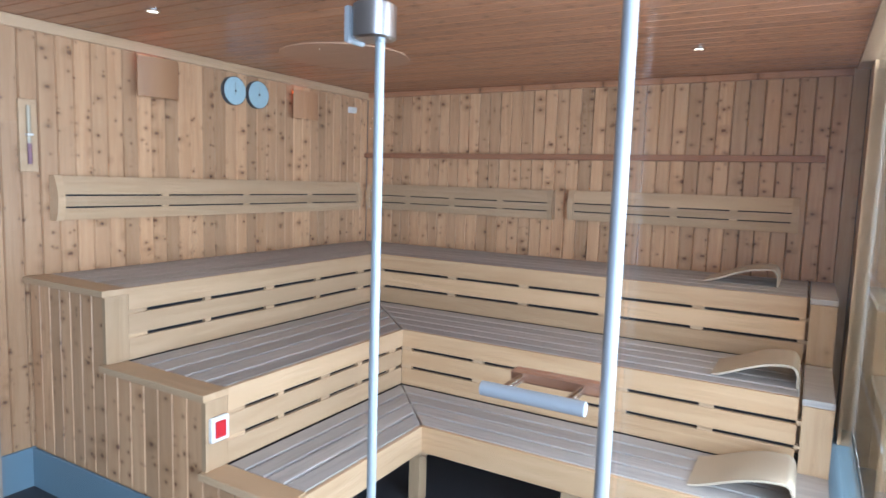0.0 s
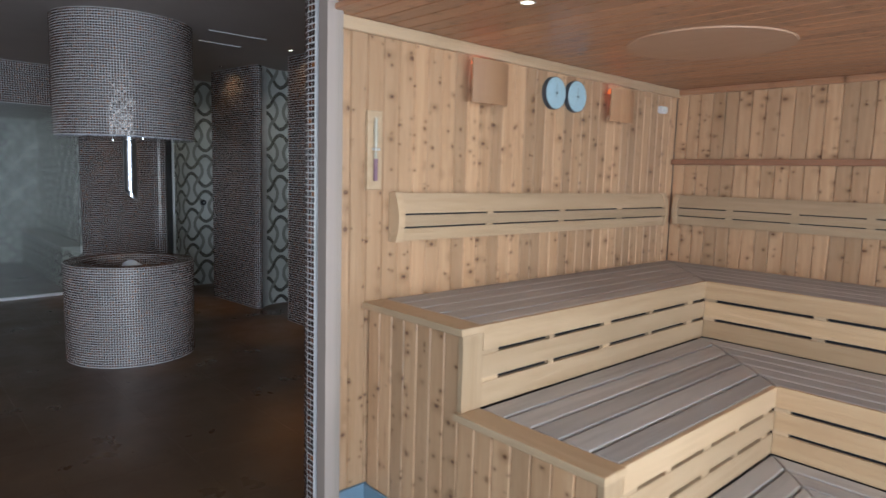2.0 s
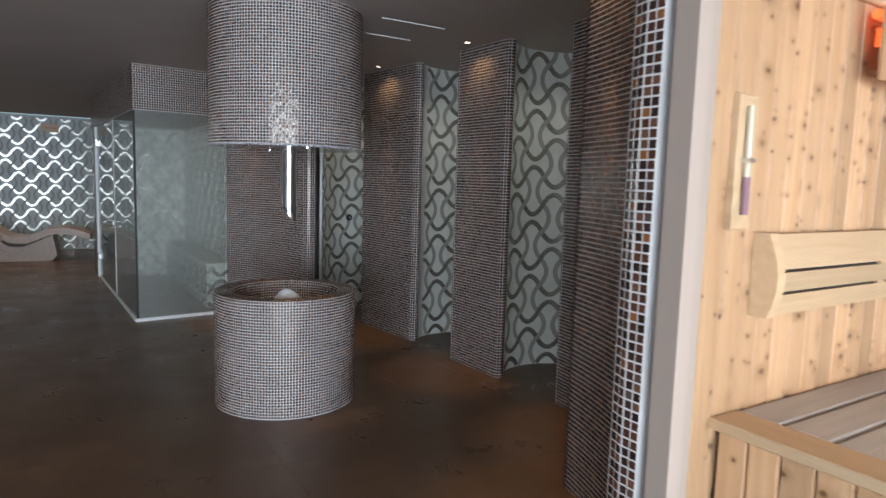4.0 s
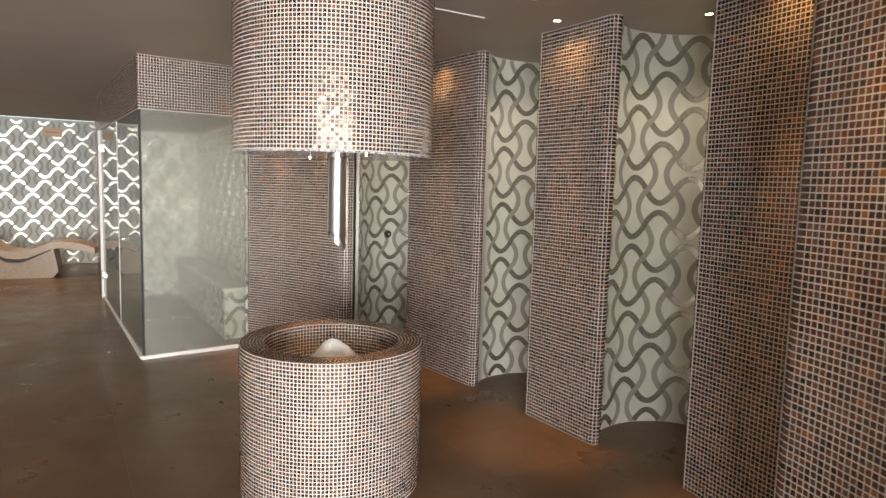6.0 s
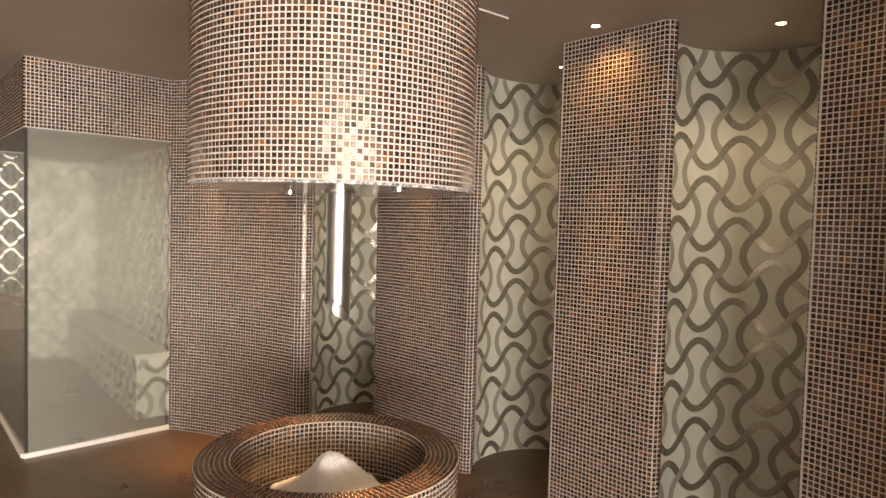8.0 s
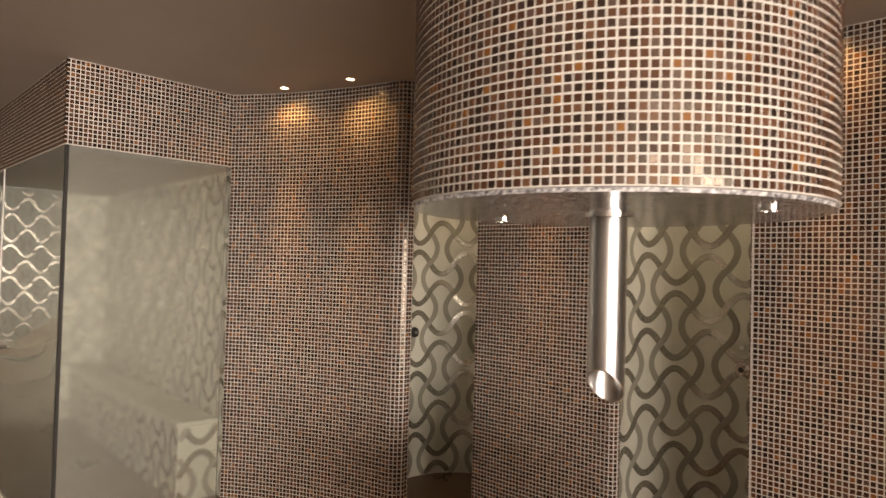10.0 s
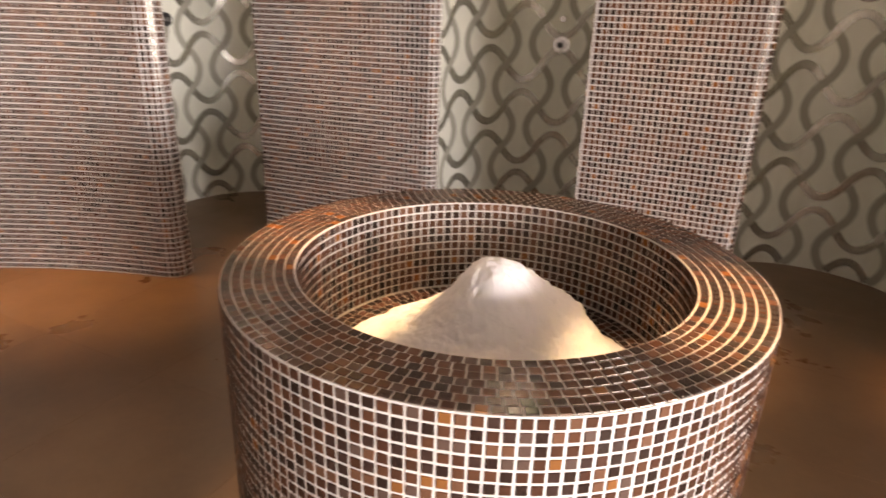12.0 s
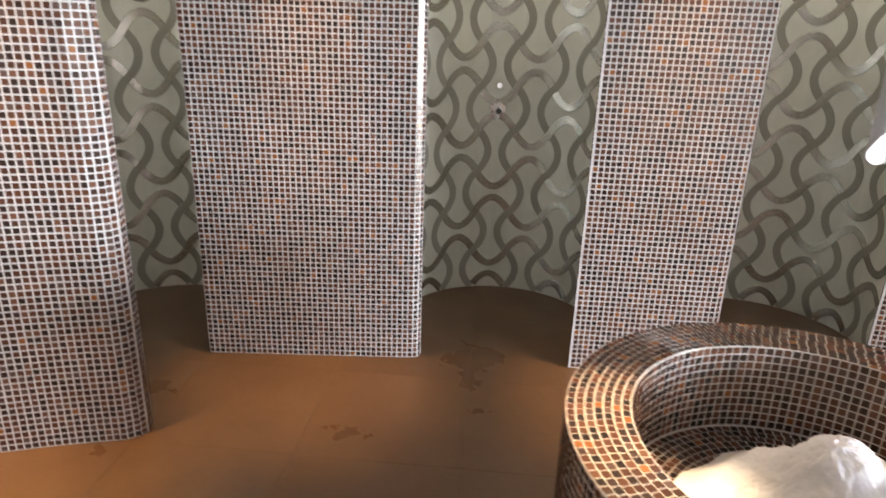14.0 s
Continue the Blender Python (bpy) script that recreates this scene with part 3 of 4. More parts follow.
for key, path in (("a", FIN_A), ("b", FIN_B), ("c", FIN_C), ("d", FIN_D), ("e", FIN_E)):
    fin = thing("wall_fin", "upright wall fin clad in small dark brown glass mosaic with pale grout", "mosaic wall", "mosaic wall fins", "structure")
    part("core", Mesh().prism(path + BACKS[key], 0, CEIL - 0.002), GROUT, fin, "pale grout bed")
    tile_wall(fin, path, 0.001, CEIL - 0.004, FP, 0.81, near=NEAR[key])

ARCS = [(-8.36, 4.31, 252, -17), (-6.68, 4.58, 222, -41), (-5.36, 4.63, 226, -42), (-3.72, 4.31, 196, -34)]
for (cx, cy, a0, a1), start in zip(ARCS, (0.19, 0.054, -0.03, 0.054)):
    path = arc(cx, cy, 0.53, a0, a1, 40)
    niche = thing("wall_niche", "rounded shower niche wall with interlaced grey wave bands on pearl white", "niche wall", "shower niches", "structure")
    part("panel", sheet_wall(path, 0, CEIL - 0.003, 0.03), NICHE_WALL, niche, smooth=True)
    wave_bands(niche, path, 0.0, CEIL - 0.005, start=start)


def shower_valve(cx, cy, r, ang, z):
    """A round chrome shower valve with its lever and a small outlet above it."""
    a = radians(ang)
    ux, uy = math.cos(a), math.sin(a)

    def at(d, zz, side=0.0):
        return (cx + ux * (r - d) - uy * side, cy + uy * (r - d) + ux * side, zz)
    t = thing("shower_valve", "round polished chrome shower valve on the niche wall", "shower valve", "shower valves", place=at(0, z))
    part("rosette", Mesh().tube(at(0, z), at(0.012, z), 0.050, 28, 0.045), CHROME, t, smooth=True)
    part("knob", Mesh().tube(at(0.012, z), at(0.055, z), 0.025, 20, 0.022), CHROME, t, smooth=True)
    part("cap", Mesh().tube(at(0.055, z), at(0.059, z), 0.017, 20, 0.015), DARK, t, "dark blue cap", smooth=True)
    part("lever", Mesh().tube(at(0.045, z), at(0.06, z - 0.055), 0.006, 10), CHROME, t, smooth=True)
    part("outlet", Mesh().tube(at(0, z + 0.135), at(0.035, z + 0.135), 0.018, 18, 0.014), CHROME, t, smooth=True)


shower_valve(-6.68, 4.58, 0.53, 97, 1.05)
jet = thing("wall_jet", "round black rubber water jet on the niche wall", "water jet", place=(-8.894, 4.30, 1.108))
part("flange", Mesh().tube((-8.895, 4.30, 1.108), (-8.872, 4.302, 1.108), 0.042, 28, 0.036), DARK, jet, smooth=True)
part("nozzle", Mesh().tube((-8.872, 4.302, 1.108), (-8.862, 4.303, 1.108), 0.012, 16), STEEL, jet, smooth=True)

# ------------------------------------------------------------------ ice fountain
FX, FY, FR, FI, FZ = -6.085, 2.575, 0.491, 0.365, 0.785
TP = 0.0195
basin = thing("ice_basin", "round ice fountain basin clad in brown glass mosaic", "ice fountain", place=(FX, FY, 0))
part("core", Mesh().lathe([(FR, 0), (FR, FZ), (FI, FZ), (FI, 0.565), (0.001, 0.565), (0.001, 0.0)], 96, (FX, FY), True), GROUT, basin, "pale grout bed", smooth=True)
tile_wall(basin, arc(FX, FY, FR, 0, 360, 168), 0.004, FZ - 0.001, TP, 0.78, near=(2.18, 2.56, 0.48, 0.79), lean=0.06)
tile_wall(basin, arc(FX, FY, FI, 0, 360, 120), 0.568, FZ - 0.001, TP, 0.84, flip=True)


def rim_tiles(parent, r0, r1, rows, z, up, near_deg=None):
    """Rings of tiles on a flat ring, each row laid on its own count."""
    rest = Mesh()
    rng = random.Random(5)
    pr = (r1 - r0) / rows
    for k in range(rows):
        r = r0 + (k + 0.5) * pr
        n = max(6, round(2 * math.pi * r / (TP * 1.03)))
        off = rng.random()
        for i in range(n):
            ang = 2 * math.pi * (i + off) / n
            w, h = 2 * math.pi * r / n * 0.85, pr * 0.86
            v0, f0 = one_tile(w, h)
            ca, sa = math.cos(ang), math.sin(ang)
            vv = [(FX + ca * (r + lz) - sa * lx, FY + sa * (r + lz) + ca * lx, z + up * -ly) for lx, ly, lz in v0]
            if near_deg and near_deg[0] < math.degrees(ang) % 360 < near_deg[1]:
                part("tile", Mesh().add(vv, f0), TILE, parent)
            else:
                rest.add(vv, f0)
    part("tiles", rest, TILE, parent, "small glossy brown glass tiles in rings", kind="stuff")


rim_tiles(basin, FI + 0.001, FR - 0.001, 7, FZ, 1, (225, 330))
rim_tiles(basin, 0.02, FI - 0.003, 17, 0.5652, 1)

# the mound of crushed ice
ice = bmesh.new()
rings, segs = 90, 220
rows = []
for i in range(rings + 1):
    row = []
    for j in range(segs):
        a = 2 * math.pi * j / segs
        edge = 0.335 * (1 - 0.16 * max(0, math.sin(a - 0.5)) - 0.05 * math.sin(3 * a + 1) + 0.02 * math.sin(11 * a))
        t = i / rings
        r = edge * t
        x, y = r * math.cos(a), r * math.sin(a)
        skirt = min(1.0, (1 - t) * 3.0)
        z = 0.155 * max(0.0, 1.14 - math.sqrt((r / 0.335) ** 2 + 0.10)) * skirt - 0.004
        d = math.hypot(x - 0.018, y - 0.012)
        z += 0.094 * math.exp(-(d / 0.098) ** 3.0)
        z += 0.050 * math.exp(-(((x - 0.115) ** 2 + (y - 0.115) ** 2) / 0.0036) ** 1.3)
        z += 0.018 * math.exp(-((x - 0.19) ** 2 + (y - 0.06) ** 2) / 0.005)
        p = Vector((x * 14, y * 14, 3 + z * 14))
        z += (0.012 * noise.noise(p * 0.8) + 0.006 * noise.noise(p * 2.3) + 0.0035 * noise.noise(p * 6.5) + 0.002 * noise.noise(p * 14.0)) * skirt
        lump = 1 + (0.04 * noise.noise(p * 3.1) + 0.012 * noise.noise(p * 7.3)) * skirt * min(1.0, r / 0.05)
        x, y = x * lump, y * lump
        row.append(ice.verts.new((FX - 0.005 + x, FY - 0.01 + y, 0.565 + z)))
    rows.append(row)
for i in range(rings):
    for j in range(segs):
        q = [rows[i][j], rows[i + 1][j], rows[i + 1][(j + 1) % segs], rows[i][(j + 1) % segs]]
        ice.faces.new(q).smooth = True
bmesh.ops.remove_doubles(ice, verts=rows[0], dist=0.001)
me = bpy.data.meshes.new("ice_mound")
ice.to_mesh(me)
ice.free()
me.materials.append(SNOW)
tagged(new("ice_mound", me), "white mound of crushed ice heaped in the mosaic basin", "ice")

HR, HZ = 0.515, 1.79
hood = thing("fountain_hood", "round hanging hood clad in brown and copper glass mosaic", "fountain hood", place=(FX, FY, HZ))
part("core", Mesh().lathe([(HR, CEIL), (HR, HZ), (0.001, HZ), (0.001, CEIL)], 96, (FX, FY), True), GROUT, hood, "pale grout bed", smooth=True)
part("soffit", Mesh().lathe([(HR - 0.004, HZ - 0.001), (HR - 0.006, HZ - 0.010), (0.001, HZ - 0.010), (0.001, HZ - 0.001)], 96, (FX, FY), True), GRANITE, hood, "speckled dark grey granite underside", smooth=True)
tile_wall(hood, arc(FX, FY, HR, 0, 360, 168), HZ + 0.001, CEIL - 0.001, TP * 1.0, 0.78, near=(2.40, 2.78, HZ, HZ + 0.30), lean=0.06)
PX, PY = -6.10, 2.60
chute = thing("ice_chute", "polished steel ice chute pipe with a slanted cut end", "ice chute", place=(PX, PY, HZ))
m = Mesh()
n, ro, ri = 36, 0.048, 0.0445
cut = []
for r in (ro, ri):
    for i in range(n):
        a = 2 * math.pi * i / n
        cut.append((r, a))
v = [(PX + r * math.cos(a), PY + r * math.sin(a), HZ) for r, a in cut]
v += [(PX + r * math.cos(a), PY + r * math.sin(a), 1.328 + 0.050 * math.cos(a - radians(-78)) * r / ro) for r, a in cut]
f = []
for i in range(n):
    j = (i + 1) % n
    f += [(i, j, 2 * n + j, 2 * n + i), (n + j, n + i, 3 * n + i, 3 * n + j), (2 * n + i, 2 * n + j, 3 * n + j, 3 * n + i)]
part("pipe", m.add(v, f), STEEL, chute, smooth=True)
part("collar", Mesh().lathe([(0.049, HZ - 0.010), (0.064, HZ - 0.010), (0.064, HZ - 0.017), (0.049, HZ - 0.02)], 36, (PX, PY), True), CHROME, chute, smooth=True)
for sx, sy in BASIN_SPOTS:
    downlight(sx, sy, HZ - 0.010, 0.024)

# ------------------------------------------------------------------ steam room behind glass
SX, SY, SXW, SYN, SZ = -9.03, 1.93, -12.5, 3.02, 2.23
steam = thing("wall_steam_room", "steam room fascia clad in small dark brown glass mosaic", "mosaic wall", kind="structure")
front_path = [(-13.1, 1.80), (SXW, 1.81), (SX, SY - 0.0), (-9.09, 2.885)]
part("core", Mesh().prism(front_path + [(-9.25, 2.885), (-9.2, SY + 0.12), (-13.1, SY + 0.1)], SZ, CEIL - 0.002), GROUT, steam, "pale grout bed")
tile_wall(steam, front_path, SZ + 0.004, CEIL - 0.004, FP, 0.81, near=(4.2, 5.0, 2.3, 2.5))
part("end_pier", Mesh().box(-13.1, 1.80, 0, SXW - 0.02, 1.95, SZ), GROUT, steam)
tile_wall(steam, [(-13.1, 1.797), (SXW - 0.02, 1.797)], 0.006, SZ, FP, 0.81)
inner = thing("wall_steam_inner", "steam room inner wall with interlaced grey wave bands", "wall", kind="structure")
back_path = [(-12.40, 1.95), (-12.40, 3.02)]
side_path = [(-12.40, 3.02), (-9.12, 3.02)]
part("back_wall", Mesh().box(-12.5, 1.95, 0, -12.40, 3.12, SZ + 0.1), NICHE_WALL, inner)
part("side_wall", Mesh().box(-12.40, 3.02, 0, -9.11, 3.12, SZ + 0.1), NICHE_WALL, inner)
wave_bands(inner, back_path, 0, SZ)
wave_bands(inner, side_path, 0, SZ)
alone("ceiling_steam_room", Mesh().box(-12.4, 1.97, SZ + 0.02, -9.12, 3.02, SZ + 0.06), PLASTER, "pale plaster steam room ceiling", "ceiling", kind="structure")
seat = thing("steam_bench", "built-in steam room bench faced with grey wave bands", "bench", place=(-10.9, 2.88, 0))
part("body", Mesh().box(-12.38, 2.74, 0, -9.45, 3.015, 0.50, 0.008), NICHE_WALL, seat)
part("slab", Mesh().box(-12.385, 2.725, 0.50, -9.44, 3.015, 0.535, 0.008), NICHE_WALL, seat)
wave_bands(seat, [(-12.38, 2.738), (-9.45, 2.738)], 0.0, 0.495)
wave_bands(seat, [(-9.448, 2.74), (-9.448, 3.015)], 0.0, 0.495)
# unseen ceiling lights added to brighten the steam room behind its glass
for sx, sy in ((-9.75, 2.3), (-11.0, 2.3)):
    downlight(sx, sy, SZ + 0.02)
    spot_lamp("steam_fill_light", (sx, sy, SZ - 0.02), (sx, sy, 0), 7, (1.0, 0.95, 0.85), 130, 0.8, 0.02)


def pane(name, pts, z0, z1, mat, label):
    ob = alone(name, Mesh().prism(pts, z0, z1), mat, label, "glass panel", kind="structure")
    ob.visible_shadow = False
    return ob


def strip(a, b, w):
    """A plan quad of half-width w about the line from a to b."""
    dx, dy = b[0] - a[0], b[1] - a[1]
    l = math.hypot(dx, dy)
    px, py = -dy / l * w, dx / l * w
    return [(a[0] + px, a[1] + py), (a[0] - px, a[1] - py), (b[0] - px, b[1] - py), (b[0] + px, b[1] + py)]


D1, D2 = (-12.46, 1.83), (-10.58, 1.885)
pane("window_steam_side", strip((-9.035, 1.95), (-9.095, 2.86), 0.005), 0.03, SZ, STEAMED, "tall misted glass steam room wall")
pane("window_steam_front", strip(D2, (-9.05, 1.938), 0.005), 0.03, SZ, STEAMED, "tall misted glass steam room front")
door = thing("door_1", "frameless glass steam room door with chrome handle, closed", "glass door", kind="structure", place=(-11.4, 1.86, 0))
pm = part("pane", Mesh().prism(strip((-12.40, 1.832), (D2[0] - 0.02, D2[1]), 0.005), 0.03, SZ - 0.01), STEAMED, door)
pm.visible_shadow = False
hd = part("handle", Mesh().tube((-10.72, 1.78, 0.95), (-10.72, 1.98, 0.95), 0.012), CHROME, door, "chrome handle", smooth=True)
part("grip", Mesh().tube((-10.72, 1.79, 0.95), (-10.90, 1.785, 0.95), 0.011), CHROME, door, smooth=True)
for z in (0.28, 1.95):
    part("hinge", Mesh().box(-12.42, 1.80, z, -12.30, 1.86, z + 0.09, 0.004), CHROME, door)
TRIMW = material("white_edge_trim", (0.72, 0.72, 0.70), 0.35)
alone("trim_door_post", Mesh().prism(strip((-12.50, 1.82), (-12.42, 1.82), 0.02), 0.0, SZ), TRIMW, "white enamelled door post", "post", kind="structure")
alone("trim_door_edge", Mesh().prism(strip((D2[0] - 0.012, D2[1]), (D2[0] + 0.012, D2[1]), 0.008), 0.03, SZ), TRIMW, "white glass edge seal", "trim", kind="structure")
alone("trim_floor_side", Mesh().prism(strip((-9.02, 1.925), (-9.095, 2.885), 0.013), 0.0, 0.032), TRIMW, "white floor channel under the glass", "trim", kind="structure")
alone("trim_floor_front", Mesh().prism(strip((-12.42, 1.83), (-9.035, 1.925), 0.013), 0.0, 0.030), TRIMW, "white floor channel under the glass", "trim", kind="structure")
alone("trim_glass_corner", Mesh().prism(strip((-9.035, 1.935), (-9.037, 1.951), 0.007), 0.032, SZ), DARK, "dark silicone glass corner joint", "trim", kind="structure")

# ------------------------------------------------------------------ far wall and loungers
FAR_PANEL = material("bluegrey_wall_panel", (0.20, 0.235, 0.235), 0.45)
_nt = FAR_PANEL.node_tree
_tc = _nt.nodes.new("ShaderNodeTexCoord")
_r = ramp(_nt, [(0.3, (0.32, 0.36, 0.355)), (0.7, (0.40, 0.44, 0.43))])
_nt.links.new(noise_tex(_nt, _tc.outputs["Object"], 3.0, 5), _r.inputs[0])
_nt.links.new(_r.outputs[0], bsdf(FAR_PANEL).inputs["Base Color"])
far = thing("wall_west", "far wall with interlaced silver wave bands on pearl panels", "wall", kind="structure")
part("panel", Mesh().box(XW - 0.2, YS, 0, XW, 2.6, 2.62), FAR_PANEL, far)
wave_bands(far, [(XW, -2.8), (XW, 2.6)], 0.02, 2.58)
slab("wall_lounge_side", XW, 2.2, 0, -13.1, 2.35, 2.7, WALLPAINT, "plain taupe wall beside the loungers")
LEATHER = material("bronze_lounger_shell", (0.28, 0.19, 0.12), 0.35)
_nt = LEATHER.node_tree
_tc = _nt.nodes.new("ShaderNodeTexCoord")
_r = ramp(_nt, [(0.35, (0.19, 0.12, 0.07)), (0.65, (0.27, 0.18, 0.105))])
_nt.links.new(noise_tex(_nt, _tc.outputs["Object"], 40.0, 4), _r.inputs[0])
_nt.links.new(_r.outputs[0], bsdf(LEATHER).inputs["Base Color"])


def lounger(x, y, turn):
    """A warm lounger: a bent shell on a curved plinth."""
    t = thing("spa_lounger", "bronze heated spa lounger with a raised back", "lounger", "spa loungers")
    prof = [(-0.95, 0.84), (-0.80, 0.79), (-0.55, 0.60), (-0.30, 0.44), (-0.10, 0.42), (0.10, 0.48), (0.28, 0.56), (0.42, 0.585), (0.58, 0.575), (0.78, 0.53), (0.92, 0.47)]
    low = [(a, z - 0.11) for a, z in prof][::-1]
    part("shell", Mesh().sweep(prof + low, "y", -0.32, 0.32), LEATHER, t, smooth=True)
    base = [(-0.55, 0.44), (-0.30, 0.26), (-0.10, 0.25), (0.15, 0.36), (0.34, 0.46), (0.40, 0.10), (0.32, 0.0), (-0.45, 0.0), (-0.52, 0.08)]
    part("plinth", Mesh().sweep(base, "y", -0.26, 0.26), LEATHER, t, smooth=True)
    t.matrix_basis = pose(x, y, 0, 0, 0, turn)


lounger(-14.9, 0.95, 82)
lounger(-15.0, -0.35, 82)
lounger(-15.0, -1.6, 82)
sign = thing("wall_sign", "small amber sign plate on the patterned far wall", "sign", place=(XW, 1.29, 2.39))
part("plate", Mesh().box(XW + 0.004, 1.14, 2.31, XW + 0.022, 1.44, 2.47, 0.004), material("amber_plate", (0.42, 0.27, 0.14), 0.4), sign)
part("bar", Mesh().box(XW + 0.022, 1.18, 2.38, XW + 0.024, 1.40, 2.40), material("amber_print", (0.25, 0.15, 0.08), 0.5), sign, "unreadable line of print")

# ------------------------------------------------------------------ sauna cabin
LX, BY, RX, GY, SC = -2.65, 5.11, 0.615, 2.35, 2.18
EX = 0.667      # plane of the east glass
slab("wall_sauna_west", LX - 0.13, GY, 0, LX - 0.021, BY + 0.13, CEIL - 0.01, WALLPAINT, "sauna cabin wall core")
slab("wall_sauna_north", LX - 0.021, BY + 0.021, 0, RX + 0.7, BY + 0.13, CEIL - 0.01, WALLPAINT, "sauna cabin wall core")
slab("wall_sauna_header", LX - 0.13, GY - 0.03, SC + 0.05, XE, GY + 0.05, CEIL - 0.01, WALLPAINT, "header above the sauna glass front")
alone("floor_sauna", Mesh().box(LX, GY - 0.02, -0.003, RX + 0.1, BY, 0.004), SAUNA_FLOOR, "charcoal floor tiles in the sauna", "floor", kind="structure")
BW = 0.083


def board_mesh(w, h, mat, t=0.019, c=0.0052):
    """A profiled upright wall board in local xz with its face to -y."""
    a = w / 2 - 0.0006
    out = [(-a, 0.0), (-a, -t + c * 1.6), (-a + c, -t), (a - c, -t), (a, -t + c * 1.6), (a, 0.0)]
    m = Mesh()
    n = len(out)
    v = [(x, y, 0) for x, y in out] + [(x, y, h) for x, y in out]
    m.add(v, [tuple(range(n)), tuple(range(2 * n - 1, n - 1, -1))] + [(i, n + i, n + i + 1, i + 1) for i in range(n - 1)])
    return m.data("board", mat)


def boarding(name, label, a, b, z0, z1, group="", mat=PINE_V):
    """Upright pine boarding along the plan line a to b, its face to the right of that line."""
    t = thing(name, label, "panelled wall", group, "structure")
    l = math.dist(a, b)
    n = max(1, round(l / BW))
    me = board_mesh(l / n, z1 - z0, mat)
    ux, uy = (b[0] - a[0]) / l, (b[1] - a[1]) / l
    for i in range(n):
        d = (i + 0.5) * l / n
        ob = new("board", me)
        ob.parent = t
        ob.matrix_basis = Matrix(((ux, -uy, 0, a[0] + ux * d), (uy, ux, 0, a[1] + uy * d), (0, 0, 1, z0), (0, 0, 0, 1)))
    return t


boarding("wall_boarding_west", "knotty pine boarding of upright tongue and groove boards", (LX - 0.019, GY + 0.02), (LX - 0.019, BY), 0.0, SC)
boarding("wall_boarding_north", "knotty pine boarding of upright tongue and groove boards", (LX, BY + 0.019), (RX - 0.02, BY + 0.019), 0.0, SC)
# ceiling of long boards, one mesh
m = Mesh()
y, k = GY - 0.01, 0
while y < BY - 0.01:
    w = 0.098
    y1 = min(y + w, BY)
    c = 0.005
    v = [(LX, y + 0.001, SC + 0.02), (LX, y + 0.001, SC + c), (LX, y + c, SC), (LX, y1 - c, SC), (LX, y1 - 0.001, SC + c), (LX, y1 - 0.001, SC + 0.02)]
    v += [(RX + 0.08, b, z) for _, b, z in v]
    m.add(v, [(i, i + 1, i + 7, i + 6) for i in range(5)] + [tuple(range(5, -1, -1)), tuple(range(6, 12))])
    y += w
m.box(LX - 0.02, GY, SC + 0.03, RX + 0.2, BY, SC + 0.05)
alone("ceiling_sauna", m, CEDAR, "reddish brown cedar board ceiling of the sauna", "ceiling", kind="structure")


def trim_box(name, box, mat, label, c=0.004):
    return alone(name, Mesh().box(*box, c), mat, label, "trim", kind="structure")


PINE_Y = wood("boards_along_y", (0.58, 0.41, 0.25), (0.46, 0.305, 0.165), "y", 0.0, 0.45)
WORN_Y = wood("worn_slats_along_y", (0.57, 0.525, 0.485), (0.38, 0.345, 0.315), "y", 0.0, 0.6, 0.14, 0.25)
trim_box("trim_ceiling_west", (LX, GY, SC - 0.055, LX + 0.022, BY, SC - 0.001), PINE_Y, "pine cornice board")
trim_box("trim_ceiling_north", (LX + 0.023, BY - 0.022, SC - 0.04, RX - 0.02, BY, SC - 0.001), CEDAR, "cedar cornice board")
trim_box("baseboard_west", (LX, GY, 0.0, LX + 0.014, 2.55, 0.195), BLUEGREY, "blue-grey tiled skirting")
# corner posts and the window side
POSTW = wood("post_wood", (0.58, 0.41, 0.245), (0.46, 0.30, 0.16), "z", 0.3, 0.5)
trim_box("trim_corner_post", (RX - 0.019, BY - 0.012, 0, EX - 0.002, BY + 0.02, SC), POSTW, "pine corner post")
trim_box("trim_window_post", (EX + 0.002, 4.82, 0.2, EX + 0.06, BY + 0.02, SC), POSTW, "pine window post")
trim_box("trim_corner_joint", (EX - 0.002, BY - 0.010, 0.2, EX + 0.002, BY - 0.004, SC), DARK, "dark joint in the corner", 0.0)
trim_box("trim_window_head", (RX - 0.01, GY, SC - 0.012, EX + 0.05, BY - 0.013, SC + 0.02), PINE_Y, "pine window head")
trim_box("window_sill_sauna", (RX - 0.01, GY, 0, EX + 0.06, BY - 0.013, 0.20), BLUEGREY, "blue-grey tiled upstand under the side glass")
pane("window_sauna_side", [(EX + 0.01, GY), (EX + 0.018, GY), (EX + 0.018, 4.82), (EX + 0.01, 4.82)], 0.20, SC - 0.012, CLEAR, "clear glass side pane of the sauna")
REED = material("backlit_reed", (0.55, 0.45, 0.32), 0.6)
_nt = REED.node_tree
_tl = _nt.nodes.new("ShaderNodeBsdfTranslucent")
_tl.inputs[0].default_value = (0.62, 0.52, 0.39, 1)
_mx = _nt.nodes.new("ShaderNodeMixShader")
_mx.inputs[0].default_value = 0.35
_nt.links.new(bsdf(REED).outputs[0], _mx.inputs[1])
_nt.links.new(_tl.outputs[0], _mx.inputs[2])
_nt.links.new(_mx.outputs[0], _nt.nodes["Material Output"].inputs["Surface"])
blind = thing("wooden_blind", "pale wooden slat blind hanging outside the side glass", "blind", place=(EX + 0.075, 4.2, 0.25))
slat = Mesh().box(-0.0015, -0.6, 0, 0.0015, 0.6, 0.0165, 0.0005).data("slat", REED)
